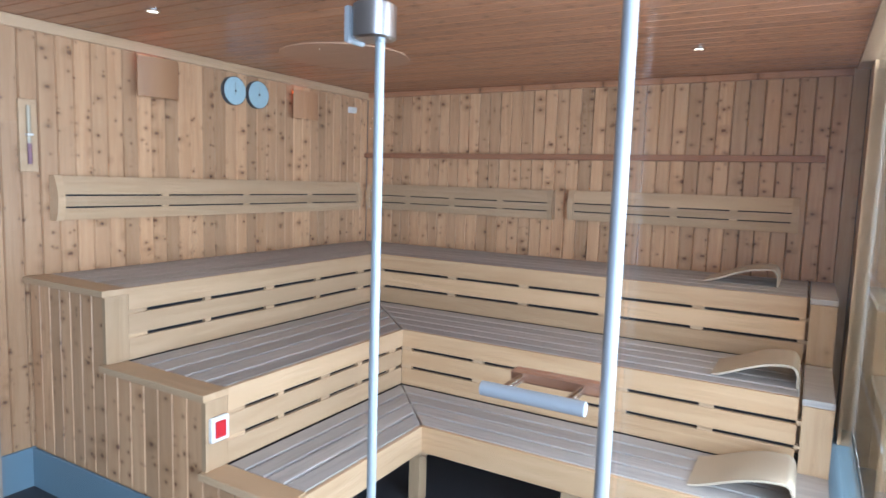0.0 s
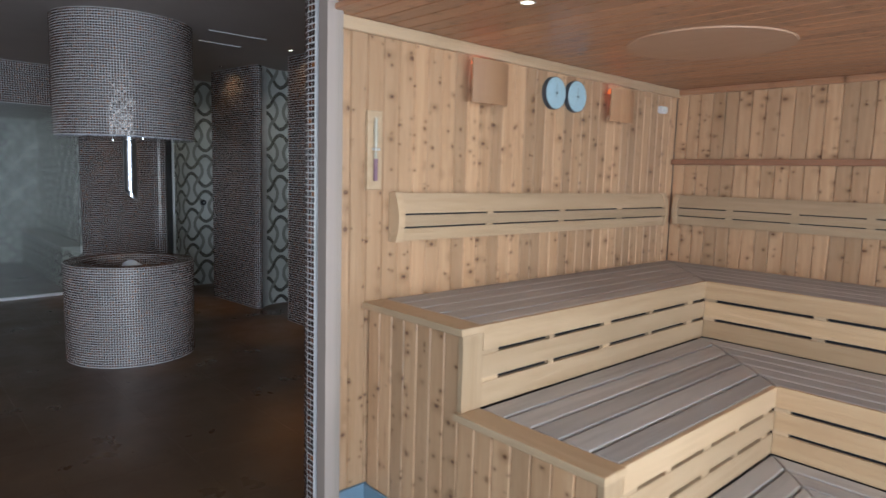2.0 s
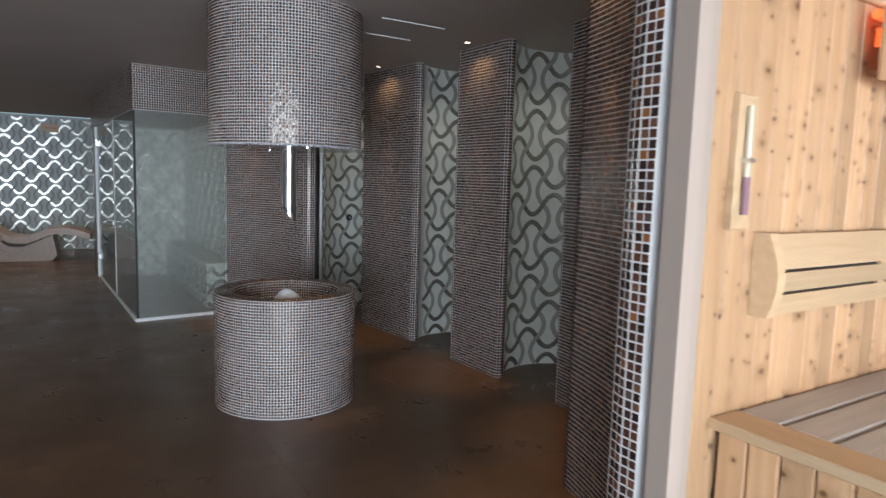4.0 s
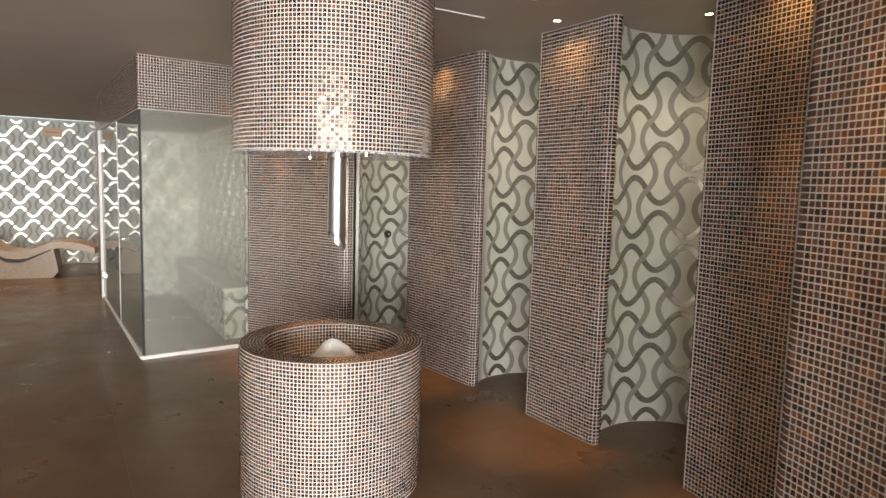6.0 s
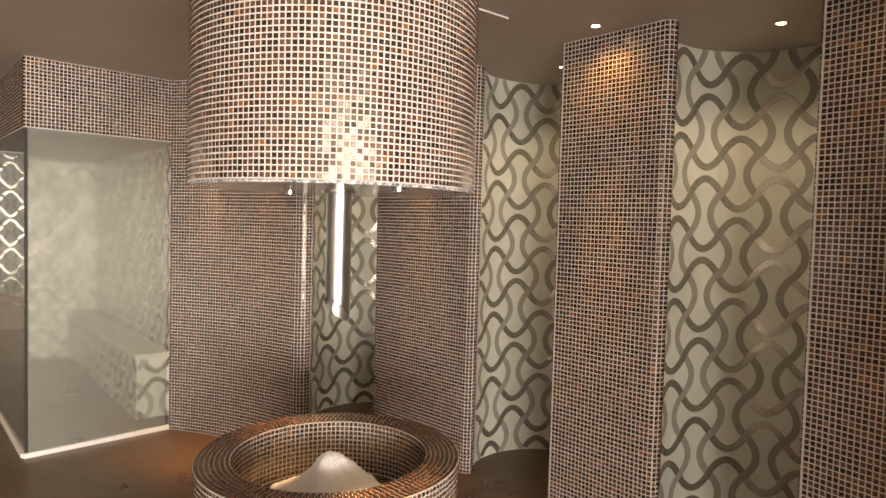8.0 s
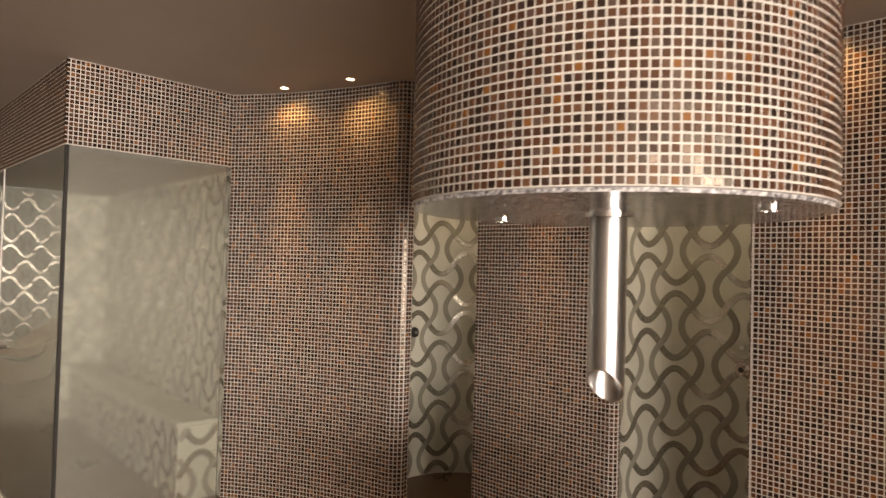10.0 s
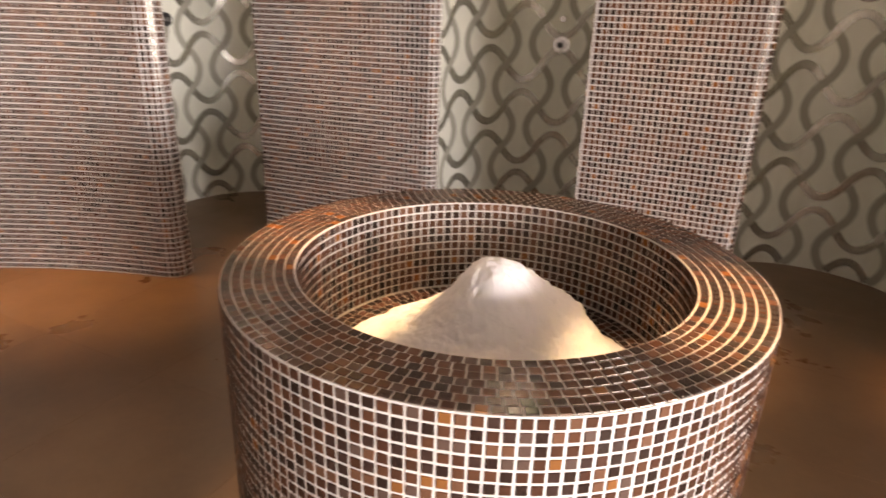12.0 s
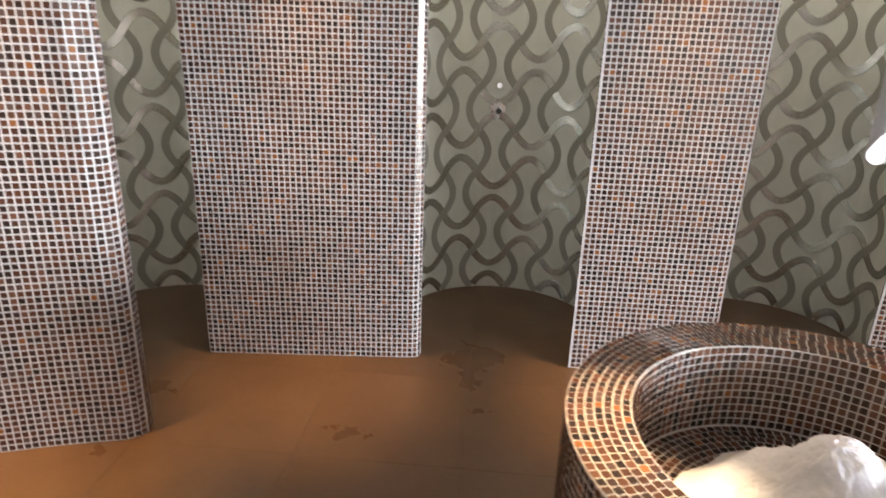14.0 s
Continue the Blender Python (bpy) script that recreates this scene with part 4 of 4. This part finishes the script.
for i in range(105):
    ob = new("slat", slat)
    ob.parent = blind
    ob.matrix_basis = pose(0, 0, 0.03 + i * 0.0175, 0, 0, 0)
for z in (0.25, 0.62, 1.10, 2.10):
    part("rail", Mesh().box(EX + 0.063, 3.6, z, EX + 0.071, 4.8, z + 0.028, 0.003), WHITE, blind, "white blind rail")
part("cord", Mesh().tube((EX + 0.058, 4.35, 1.05), (EX + 0.058, 4.35, 2.1), 0.003, 8), WHITE, blind, "white pull cord")
slab("ceiling_outer", RX + 0.09, GY + 0.06, 2.19, 2.05, BY + 0.2, 2.26, WHITE, "pale canopy over the side glass", "ceiling")
slab("wall_sauna_outer", 1.9, GY, 0, 2.05, BY + 0.2, 0.7, WHITE, "pale outer parapet")

# ---- benches
TZ = (0.385, 0.692, 1.012)
LFX = (-1.03, -1.43, -2.045)      # front edges of the runs along the west wall, low to high
BFY = (3.42, 3.85, 4.435)         # front edges of the runs along the north wall
LYS, BXE = 2.545, 0.475
TH = 0.028


def tier(level):
    """One bench tier: slats of both runs mitred at the corner, slotted front boards, brackets."""
    z = TZ[level]
    names = ("low", "middle", "upper")
    fx, fy = LFX[level], BFY[level]
    bx, by = (LFX[level + 1], BFY[level + 1]) if level < 2 else (LX, BY)
    t = thing("sauna_bench", names[level] + " sauna bench tier of worn greyish slats with pine slotted front", "sauna bench", "sauna bench tiers", place=((fx + bx) / 2, LYS, 0))
    gap = 0.013
    set_back = 0.0215 if level else 0.0
    n = 5 if level else 4
    # fascia strip at the front edge, then slats to the back
    wx, wy = (fx - bx), (by - fy)
    g = 0.005

    def corner_y(x):
        return fy + (fx - x) / wx * wy
    ys = LYS + (0.10 if level else 0.10)
    for i in range(n):
        x1 = fx - wx * i / n - (set_back if i == 0 else gap / 2)
        x0 = fx - wx * (i + 1) / n + gap / 2
        part("slat", Mesh().prism([(x0, ys), (x1, ys), (x1, corner_y(x1) - g), (x0, corner_y(x0) - g)], z - TH, z, 0.0045), WORN_Y, t)
        y0 = fy + wy * i / n + (set_back if i == 0 else gap / 2)
        y1 = fy + wy * (i + 1) / n - gap / 2

        def corner_x(y):
            return fx - (y - fy) / wy * wx
        part("slat", Mesh().prism([(corner_x(y0) + g, y0), (BXE, y0), (BXE, y1), (corner_x(y1) + g, y1)], z - TH, z, 0.0045), WORN, t)
    # end cap board across the slats
    part("end_cap", Mesh().box(bx - (0.024 if level < 2 else 0.0), LYS - 0.022, z - TH, fx + 0.010, ys - 0.003, z + 0.001, 0.003), PINE_X, t, "smooth pine end board")
    part("end_post_cap", Mesh().box(BXE + 0.012, fy, z - TH, RX - 0.015, by, z + 0.001, 0.003), WORN, t)
    if level == 0:
        part("front_board", Mesh().box(fx, LYS, z - 0.125, fx + 0.022, fy - 0.003, z - 0.002, 0.003), PINE_Y, t)
        part("front_board", Mesh().box(fx + 0.003, fy - 0.022, z - 0.125, RX - 0.015, fy, z - 0.002, 0.003), PINE_BENCH, t)
        part("foot", Mesh().box(fx - 0.05, fy - 0.01, 0.004, fx + 0.005, fy + 0.055, z - 0.14, 0.004), POSTW, t, "pine bench foot")
        part("foot_bracket", Mesh().box(fx - 0.09, fy - 0.012, z - 0.145, fx + 0.04, fy + 0.06, z - 0.126, 0.003), PINE_X, t)
        part("foot", Mesh().box(-0.35, fy + 0.03, 0.004, -0.28, fy + 0.08, z - 0.126, 0.004), POSTW, t, "pine bench foot")
        return t
    z0 = TZ[level - 1]
    h = (z - TH - z0 + TH) / 3
    slot = 0.016
    for k in range(3):
        a, b = z0 + k * h + (slot / 2 if k else 0.002), z0 + (k + 1) * h - (slot / 2 if k < 2 else 0.001)
        part("front_board", Mesh().box(fx - 0.020, LYS + 0.10, a, fx + (0.0 if k < 2 else 0.002), fy - 0.001, b, 0.0025), PINE_Y, t)
        part("front_board", Mesh().box(fx + 0.001, fy, a, BXE, fy + 0.020, b, 0.0025), PINE_BENCH, t)
    # a black sheet behind the front boards makes the slots read black
    part("backing", Mesh().box(fx - 0.034, LYS + 0.06, z0 - 0.03, fx - 0.024, fy, z - TH - 0.002), BLACK, t, "black sheet behind the slots")
    part("backing", Mesh().box(fx - 0.02, fy + 0.024, z0 - 0.03, BXE, fy + 0.034, z - TH - 0.002), BLACK, t, "black sheet behind the slots")
    for k in (1, 2):
        zz = z0 + k * h
        y = LYS + 0.10
        for j, ln in enumerate((0.09, 0.035, 0.06, 0.035, 0.06)):
            step = (fy - LYS - 0.10) / 4.6
            part("spacer", Mesh().box(fx - 0.022, y, zz - slot / 2 - 0.001, fx - 0.003, y + ln, zz + slot / 2 + 0.001), PINE_X, t)
            y += step + 0.01
        x = fx + 0.10
        part("spacer", Mesh().box(fx - 0.003, fy + 0.003, zz - slot / 2 - 0.001, fx + 0.06, fy + 0.021, zz + slot / 2 + 0.001), PINE_X, t)
        for j in range(5):
            x += (BXE - fx) / 5.2
            part("spacer", Mesh().box(x - 0.03, fy + 0.003, zz - slot / 2 - 0.001, x + 0.03, fy + 0.021, zz + slot / 2 + 0.001), PINE_X, t)
    part("end_post", Mesh().box(fx - 0.022, LYS - 0.004, TZ[level - 1] + 0.001, fx, LYS + 0.099, z - TH, 0.003), POSTW, t, "smooth pine end post")
    part("end_post", Mesh().box(BXE + 0.016, fy + 0.0, (z0 if level == 2 else 0.0) + 0.002, RX - 0.015, fy + 0.02, z - TH - 0.001, 0.003), POSTW, t, "smooth pine end post")
    return t


for lv in range(3):
    tier(lv)
# stepped end panel towards the glass
for i, (x0, x1, z1) in enumerate(((LX + 0.014, LFX[2] - 0.023, TZ[2] - TH), (LFX[2] - 0.022, LFX[1] - 0.023, TZ[1] - TH), (LFX[1] - 0.022, LFX[0], TZ[0] - TH))):
    boarding("wall_bench_end", "pine boarding closing the end of the benches", (x0, LYS + 0.02), (x1, LYS + 0.02), 0.0, z1, "bench end boarding")
trim_box("baseboard_bench", (LX + 0.014, LYS - 0.014, 0, LFX[0], LYS - 0.001, 0.195), BLUEGREY, "blue-grey tiled skirting")
trim_box("trim_low_end", (LFX[1] - 0.02, LYS - 0.023, TZ[0] - TH - 0.0, LFX[0] + 0.02, LYS + 0.06, TZ[0] + 0.003), PINE_X, "pine edge board")

# ---- back rests
def backrest(a, b, z0, z1, along):
    """A bowed back rest: three slats between shaped end cheeks, with dark slots between."""
    t = thing("sauna_back_board", "bowed pine back rest with two dark slots on the wall", "backrest", "sauna back rests", place=(a if along == "x" else LX, BY if along == "x" else a, z0))
    h = z1 - z0

    def bow(s):
        return 0.018 + 0.050 * math.sin(math.pi * (0.18 + 0.70 * s))

    def outline(s0, s1, thick):
        pts = [(bow(s0 + (s1 - s0) * i / 4), z0 + h * (s0 + (s1 - s0) * i / 4)) for i in range(5)]
        return pts + [(d - thick, z) for d, z in pts[::-1]]

    def place(o):
        return [(BY - d, z) for d, z in o] if along == "x" else [(LX + d, z) for d, z in o]
    for s0, s1 in ((0.0, 0.27), (0.31, 0.545), (0.585, 1.0)):
        part("slat", Mesh().sweep(place(outline(s0, s1, 0.014)), along, a + 0.035, b - 0.035), PINE_X if along == "x" else PINE_Y, t, smooth=True)
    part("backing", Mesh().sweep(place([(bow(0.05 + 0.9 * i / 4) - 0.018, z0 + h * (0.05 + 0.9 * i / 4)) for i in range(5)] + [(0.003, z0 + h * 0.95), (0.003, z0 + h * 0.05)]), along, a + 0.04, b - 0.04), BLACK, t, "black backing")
    for e in (a, b - 0.035):
        o = [(bow(i / 6) + 0.006, z0 - 0.003 + (h + 0.006) * i / 6) for i in range(7)] + [(0.001, z1 + 0.003), (0.001, z0 - 0.003)]
        part("cheek", Mesh().sweep(place(o), along, e, e + 0.035), PINE_X if along == "x" else PINE_Y, t)
    n = 4
    for i in range(1, n):
        c = a + (b - a) * i / n
        for s in (0.29, 0.565):
            d, z = bow(s), z0 + h * s
            o = place([(d - 0.012, z - 0.006), (d - 0.002, z - 0.006), (d - 0.002, z + 0.006), (d - 0.012, z + 0.006)])
            part("spacer", Mesh().sweep(o, along, c - 0.02, c + 0.02), PINE_X, t)


backrest(2.655, 4.955, 1.268, 1.478, "y")
backrest(-2.60, -1.05, 1.275, 1.47, "x")
backrest(-0.94, 0.40, 1.28, 1.475, "x")
shelf = thing("wall_shelf", "long narrow reddish cedar shelf board on the wall", "shelf", place=(-1.1, BY, 1.69))
part("board", Mesh().box(LX + 0.005, BY - 0.045, 1.675, 0.50, BY - 0.002, 1.712, 0.003), CEDAR_SHELF, shelf)

# ---- things on the west wall
CASE = material("dial_case", (0.06, 0.07, 0.08), 0.4)
MARK = material("dial_mark", (0.30, 0.36, 0.38), 0.5)


def wall_dial(y, label):
    t = thing("wall_dial", label, "gauge", "round sauna gauges", place=(LX, y, 2.015))
    part("case", Mesh().tube((LX, y, 2.015), (LX + 0.028, y, 2.015), 0.086, 40, 0.086), CASE, t, "dark metal case", smooth=True)
    part("face", Mesh().tube((LX + 0.028, y, 2.015), (LX + 0.031, y, 2.015), 0.083, 40, 0.081), DIAL, t, "pale blue dial", smooth=True)
    for k in range(24):
        a = 2 * math.pi * k / 24
        u, w = math.cos(a), math.sin(a)
        p = Vector((LX + 0.0315, y, 2.015))
        part("mark", Mesh().tube(p + Vector((0, u * 0.062, w * 0.062)), p + Vector((0, u * 0.072, w * 0.072)), 0.0009, 5), MARK, t)
    part("needle", Mesh().box(LX + 0.032, y - 0.0015, 1.99, LX + 0.0335, y + 0.0015, 2.065), MARK, t)
    part("hub", Mesh().tube((LX + 0.031, y, 2.015), (LX + 0.036, y, 2.015), 0.006, 14), DARK, t)


wall_dial(3.745, "round pale blue sauna thermometer dial in a dark case")
wall_dial(3.935, "round pale blue sauna hygrometer dial in a dark case")


def shade_lamp(y0, y1, z0, z1):
    """A bent wooden wall shade with a red-orange lamp behind it."""
    t = thing("wall_lamp", "bent cedar wall lamp shade with an orange glow behind", "wall lamp", "sauna wall lamps", place=(LX, (y0 + y1) / 2, z0))
    n = 8
    pts = [(LX + 0.075 + 0.028 * math.sin(math.pi * i / n), y0 + (y1 - y0) * i / n) for i in range(n + 1)]
    outline = pts + [(x - 0.008, y) for x, y in pts[::-1]]
    m = Mesh()
    k = len(outline)
    v = [(x, y, z0) for x, y in outline] + [(x, y, z1) for x, y in outline]
    f = [(i, k + i, k + (i + 1) % k, (i + 1) % k) for i in range(k)] + [(i, i + 1, k - 2 - i, k - 1 - i) for i in range(n)] + [(k + i, 2 * k - 1 - i, 2 * k - 2 - i, k + i + 1) for i in range(n)]
    part("shade", m.add(v, f), CEDAR_SHADE, t, smooth=True)
    yc = (y0 + y1) / 2
    for z in (z0 + 0.03, z1 - 0.045):
        part("bracket", Mesh().box(LX, yc - 0.03, z, LX + 0.08, yc + 0.03, z + 0.015), CEDAR_SHADE, t)
    part("lamp_tube", Mesh().tube((LX + 0.035, y0 + 0.04, z1 - 0.01), (LX + 0.035, y1 - 0.04, z1 - 0.01), 0.014), LAMP_RED, t, "glowing red-orange tube", smooth=True)
    part("lamp_tube", Mesh().tube((LX + 0.022, y0 + 0.09, z1 - 0.09), (LX + 0.022, y0 + 0.09, z1 - 0.04), 0.008), LAMP_RED, t, "glowing red-orange tube", smooth=True)


CEDAR_SHADE = wood("cedar_shade", (0.50, 0.28, 0.14), (0.38, 0.19, 0.09), "z", 0.0, 0.5)
shade_lamp(3.07, 3.31, 1.90, 2.10)
shade_lamp(4.20, 4.44, 1.90, 2.085)
gauge = thing("sand_timer", "slim wooden wall sand timer with a glass tube", "sand timer", place=(LX, 2.56, 1.49))
part("board", Mesh().box(LX, 2.525, 1.49, LX + 0.018, 2.60, 1.82, 0.004), PINE_X, gauge)
part("tube", Mesh().tube((LX + 0.026, 2.562, 1.53), (LX + 0.026, 2.562, 1.79), 0.009), material("sand_timer_glass", (0.50, 0.43, 0.31), 0.15), gauge, "glass tube", smooth=True)
part("sand", Mesh().tube((LX + 0.027, 2.562, 1.528), (LX + 0.027, 2.562, 1.62), 0.0095), material("purple_sand", (0.24, 0.13, 0.16), 0.7), gauge, "dull purple sand", smooth=True)
part("clip", Mesh().box(LX + 0.012, 2.55, 1.655, LX + 0.04, 2.575, 1.665), STEEL, gauge)
sensor = thing("wall_sensor", "small white plastic sensor near the ceiling corner", "sensor", place=(LX, 4.90, 2.02))
part("body", Mesh().box(LX, 4.86, 2.005, LX + 0.03, 4.93, 2.05, 0.005), WHITE, sensor)
alarm = thing("alarm_button", "red emergency push button on a white square plate", "alarm button", place=(LFX[1], 2.592, 0.50))
part("plate", Mesh().box(LFX[1] + 0.001, 2.555, 0.498, LFX[1] + 0.016, 2.637, 0.596, 0.004), WHITE, alarm)
part("button", Mesh().box(LFX[1] + 0.016, 2.573, 0.514, LFX[1] + 0.022, 2.619, 0.580, 0.003), RED, alarm, "red push plate")
# ---- bent plywood head rests
def headrest(x0, x1, y, z, w):
    t = thing("head_rest", "bent pale plywood sauna head rest lying on the bench", "head rest", "sauna head rests", place=((x0 + x1) / 2, y, z))
    l = x1 - x0
    prof = []
    for i in range(17):
        s = i / 16
        prof.append((x0 + l * 0.90 * s, z + 0.006 + 0.088 * math.sin(math.pi * 0.5 * min(1, s * 1.06)) ** 1.35))
    cxp, czp = prof[-1]
    for i in range(1, 8):
        a = math.pi / 2 * (1 - i / 7 * 1.0)
        prof.append((cxp + l * 0.10 * math.cos(a), z + 0.004 + (czp - z - 0.004) * (0.35 + 0.65 * math.sin(a)) if i < 7 else z + 0.002))
    th = 0.009
    n = len(prof)
    inner = []
    for i in range(n):
        a, b = prof[max(0, i - 1)], prof[min(n - 1, i + 1)]
        d = math.dist(a, b)
        inner.append((prof[i][0] + (b[1] - a[1]) / d * th, max(z + 0.001, prof[i][1] - (b[0] - a[0]) / d * th)))
    m = Mesh()
    v = []
    for yy in (y - w / 2, y + w / 2):
        v += [(a, yy, b) for a, b in prof] + [(a, yy, b) for a, b in inner]
    f = []
    o = 2 * n
    for i in range(n - 1):
        f += [(i, i + 1, o + i + 1, o + i), (n + i + 1, n + i, o + n + i, o + n + i + 1), (i, n + i, n + i + 1, i + 1), (o + i + 1, o + n + i + 1, o + n + i, o + i)]
    f += [(0, o, o + n, n), (n - 1, 2 * n - 1, o + 2 * n - 1, o + n - 1)]
    part("shell", m.add(v, f), PLY, t, smooth=True)


headrest(-0.02, 0.34, 4.83, TZ[2], 0.30)
headrest(0.13, 0.47, 4.13, TZ[1], 0.30)
headrest(0.13, 0.49, 3.63, TZ[0], 0.30)

# ---- ceiling discs and lamps of the sauna
DISC_WOOD = wood("pale_disc_wood", (0.66, 0.42, 0.27), (0.56, 0.33, 0.20), "x", 0.0, 0.5)
# a paler round area of the ceiling, modelled as a flush disc
disc = thing("ceiling_disc", "flush round pale wood-grained disc on the sauna ceiling", "ceiling panel", place=(-1.84, 3.83, SC))
part("disc", Mesh().lathe([(0.36, SC + 0.002), (0.355, SC - 0.006), (0.001, SC - 0.007)], 64, (-1.84, 3.83)), DISC_WOOD, disc, smooth=True)
# lenses for the known sauna downlight and the two added ones
for sx, sy in SAUNA_SPOTS:
    downlight(sx, sy, SC)

# ---- glass front
alone("trim_front_post", Mesh().box(LX - 0.01, GY - 0.042, 0, LX + 0.052, GY + 0.03, 2.30, 0.006), ALU, "champagne anodised aluminium frame post", "post", kind="structure")
pane("window_sauna_front", [(LX + 0.045, GY - 0.005), (-0.56, GY - 0.005), (-0.56, GY + 0.005), (LX + 0.045, GY + 0.005)], 0.01, SC + 0.05, CLEAR, "clear glass sauna front")
pane("window_sauna_front_right", [(0.14, GY - 0.005), (RX + 0.5, GY - 0.005), (RX + 0.5, GY + 0.005), (0.14, GY + 0.005)], 0.01, SC + 0.05, CLEAR, "clear glass sauna front")
gdoor = thing("door_2", "frameless glass sauna door with a tubular steel handle, closed", "glass door", kind="structure", place=(-0.2, GY, 0))
pm = part("pane", Mesh().box(-0.55, GY - 0.005, 0.012, 0.13, GY + 0.005, SC), CLEAR, gdoor)
pm.visible_shadow = False
part("pole", Mesh().tube((-0.555, GY + 0.045, 0.005), (-0.555, GY + 0.045, SC - 0.002), 0.013, 24), SATIN, gdoor, "slim steel pole", smooth=True)
part("pole", Mesh().tube((0.125, GY - 0.07, 0.005), (0.125, GY - 0.07, 2.55), 0.015, 24), SATIN, gdoor, "slim steel pole", smooth=True)
bow = [(-0.555 + 0.052 * math.copysign(abs(math.cos(a)) ** 0.6, math.cos(a)), GY + 0.02 + 0.05 * math.copysign(abs(math.sin(a)) ** 0.8, math.sin(a))) for a in [2 * math.pi * i / 32 for i in range(32)]]
part("closer", Mesh().prism(bow, 1.865, 1.958, 0.006), STEEL, gdoor, "rounded brushed steel hinge block", smooth=True)
part("closer_plate", Mesh().box(-0.622, GY - 0.02, 1.858, -0.609, GY + 0.05, 1.952, 0.004), SATIN, gdoor, "steel clamp plate on the glass")
part("handle", Mesh().tube((-0.155, GY - 0.085, 1.045), (0.085, GY - 0.085, 1.045), 0.0165, 24), SATIN, gdoor, "tubular steel handle", smooth=True)
part("inner_grip", Mesh().box(-0.14, GY + 0.04, 1.03, 0.09, GY + 0.075, 1.062, 0.006), CEDAR_SHELF, gdoor, "wooden inner grip")
for x in (-0.11, 0.04):
    part("standoff", Mesh().tube((x, GY - 0.085, 1.045), (x, GY + 0.045, 1.045), 0.010, 16), CHROME, gdoor, smooth=True)

# ------------------------------------------------------------------ floor tiles, the nearest one by one
FT = 0.60
single = Mesh().box(-FT / 2 + 0.0004, -FT / 2 + 0.0004, -0.004, FT / 2 - 0.0004, FT / 2 - 0.0004, 0.0, 0.0004).data("floor_tile", FLOOR)
rest = Mesh()
for i in range(int((XE - XW) / FT) + 1):
    for j in range(int((YN - YS) / FT) + 1):
        x, y = XW + (i + 0.5) * FT, YS + (j + 0.5) * FT
        if -10.5 < x < 1.0 and -0.8 < y < 5.2:
            ob = new("floor_tile", single)
            ob.parent = floor
            ob.location = (x, y, 0)
        else:
            rest.box(x - FT / 2 + 0.0009, y - FT / 2 + 0.0009, -0.004, x + FT / 2 - 0.0009, y + FT / 2 - 0.0009, 0.0)
part("floor_tiles", rest, FLOOR, floor, "dark brown stone tiles", kind="stuff")
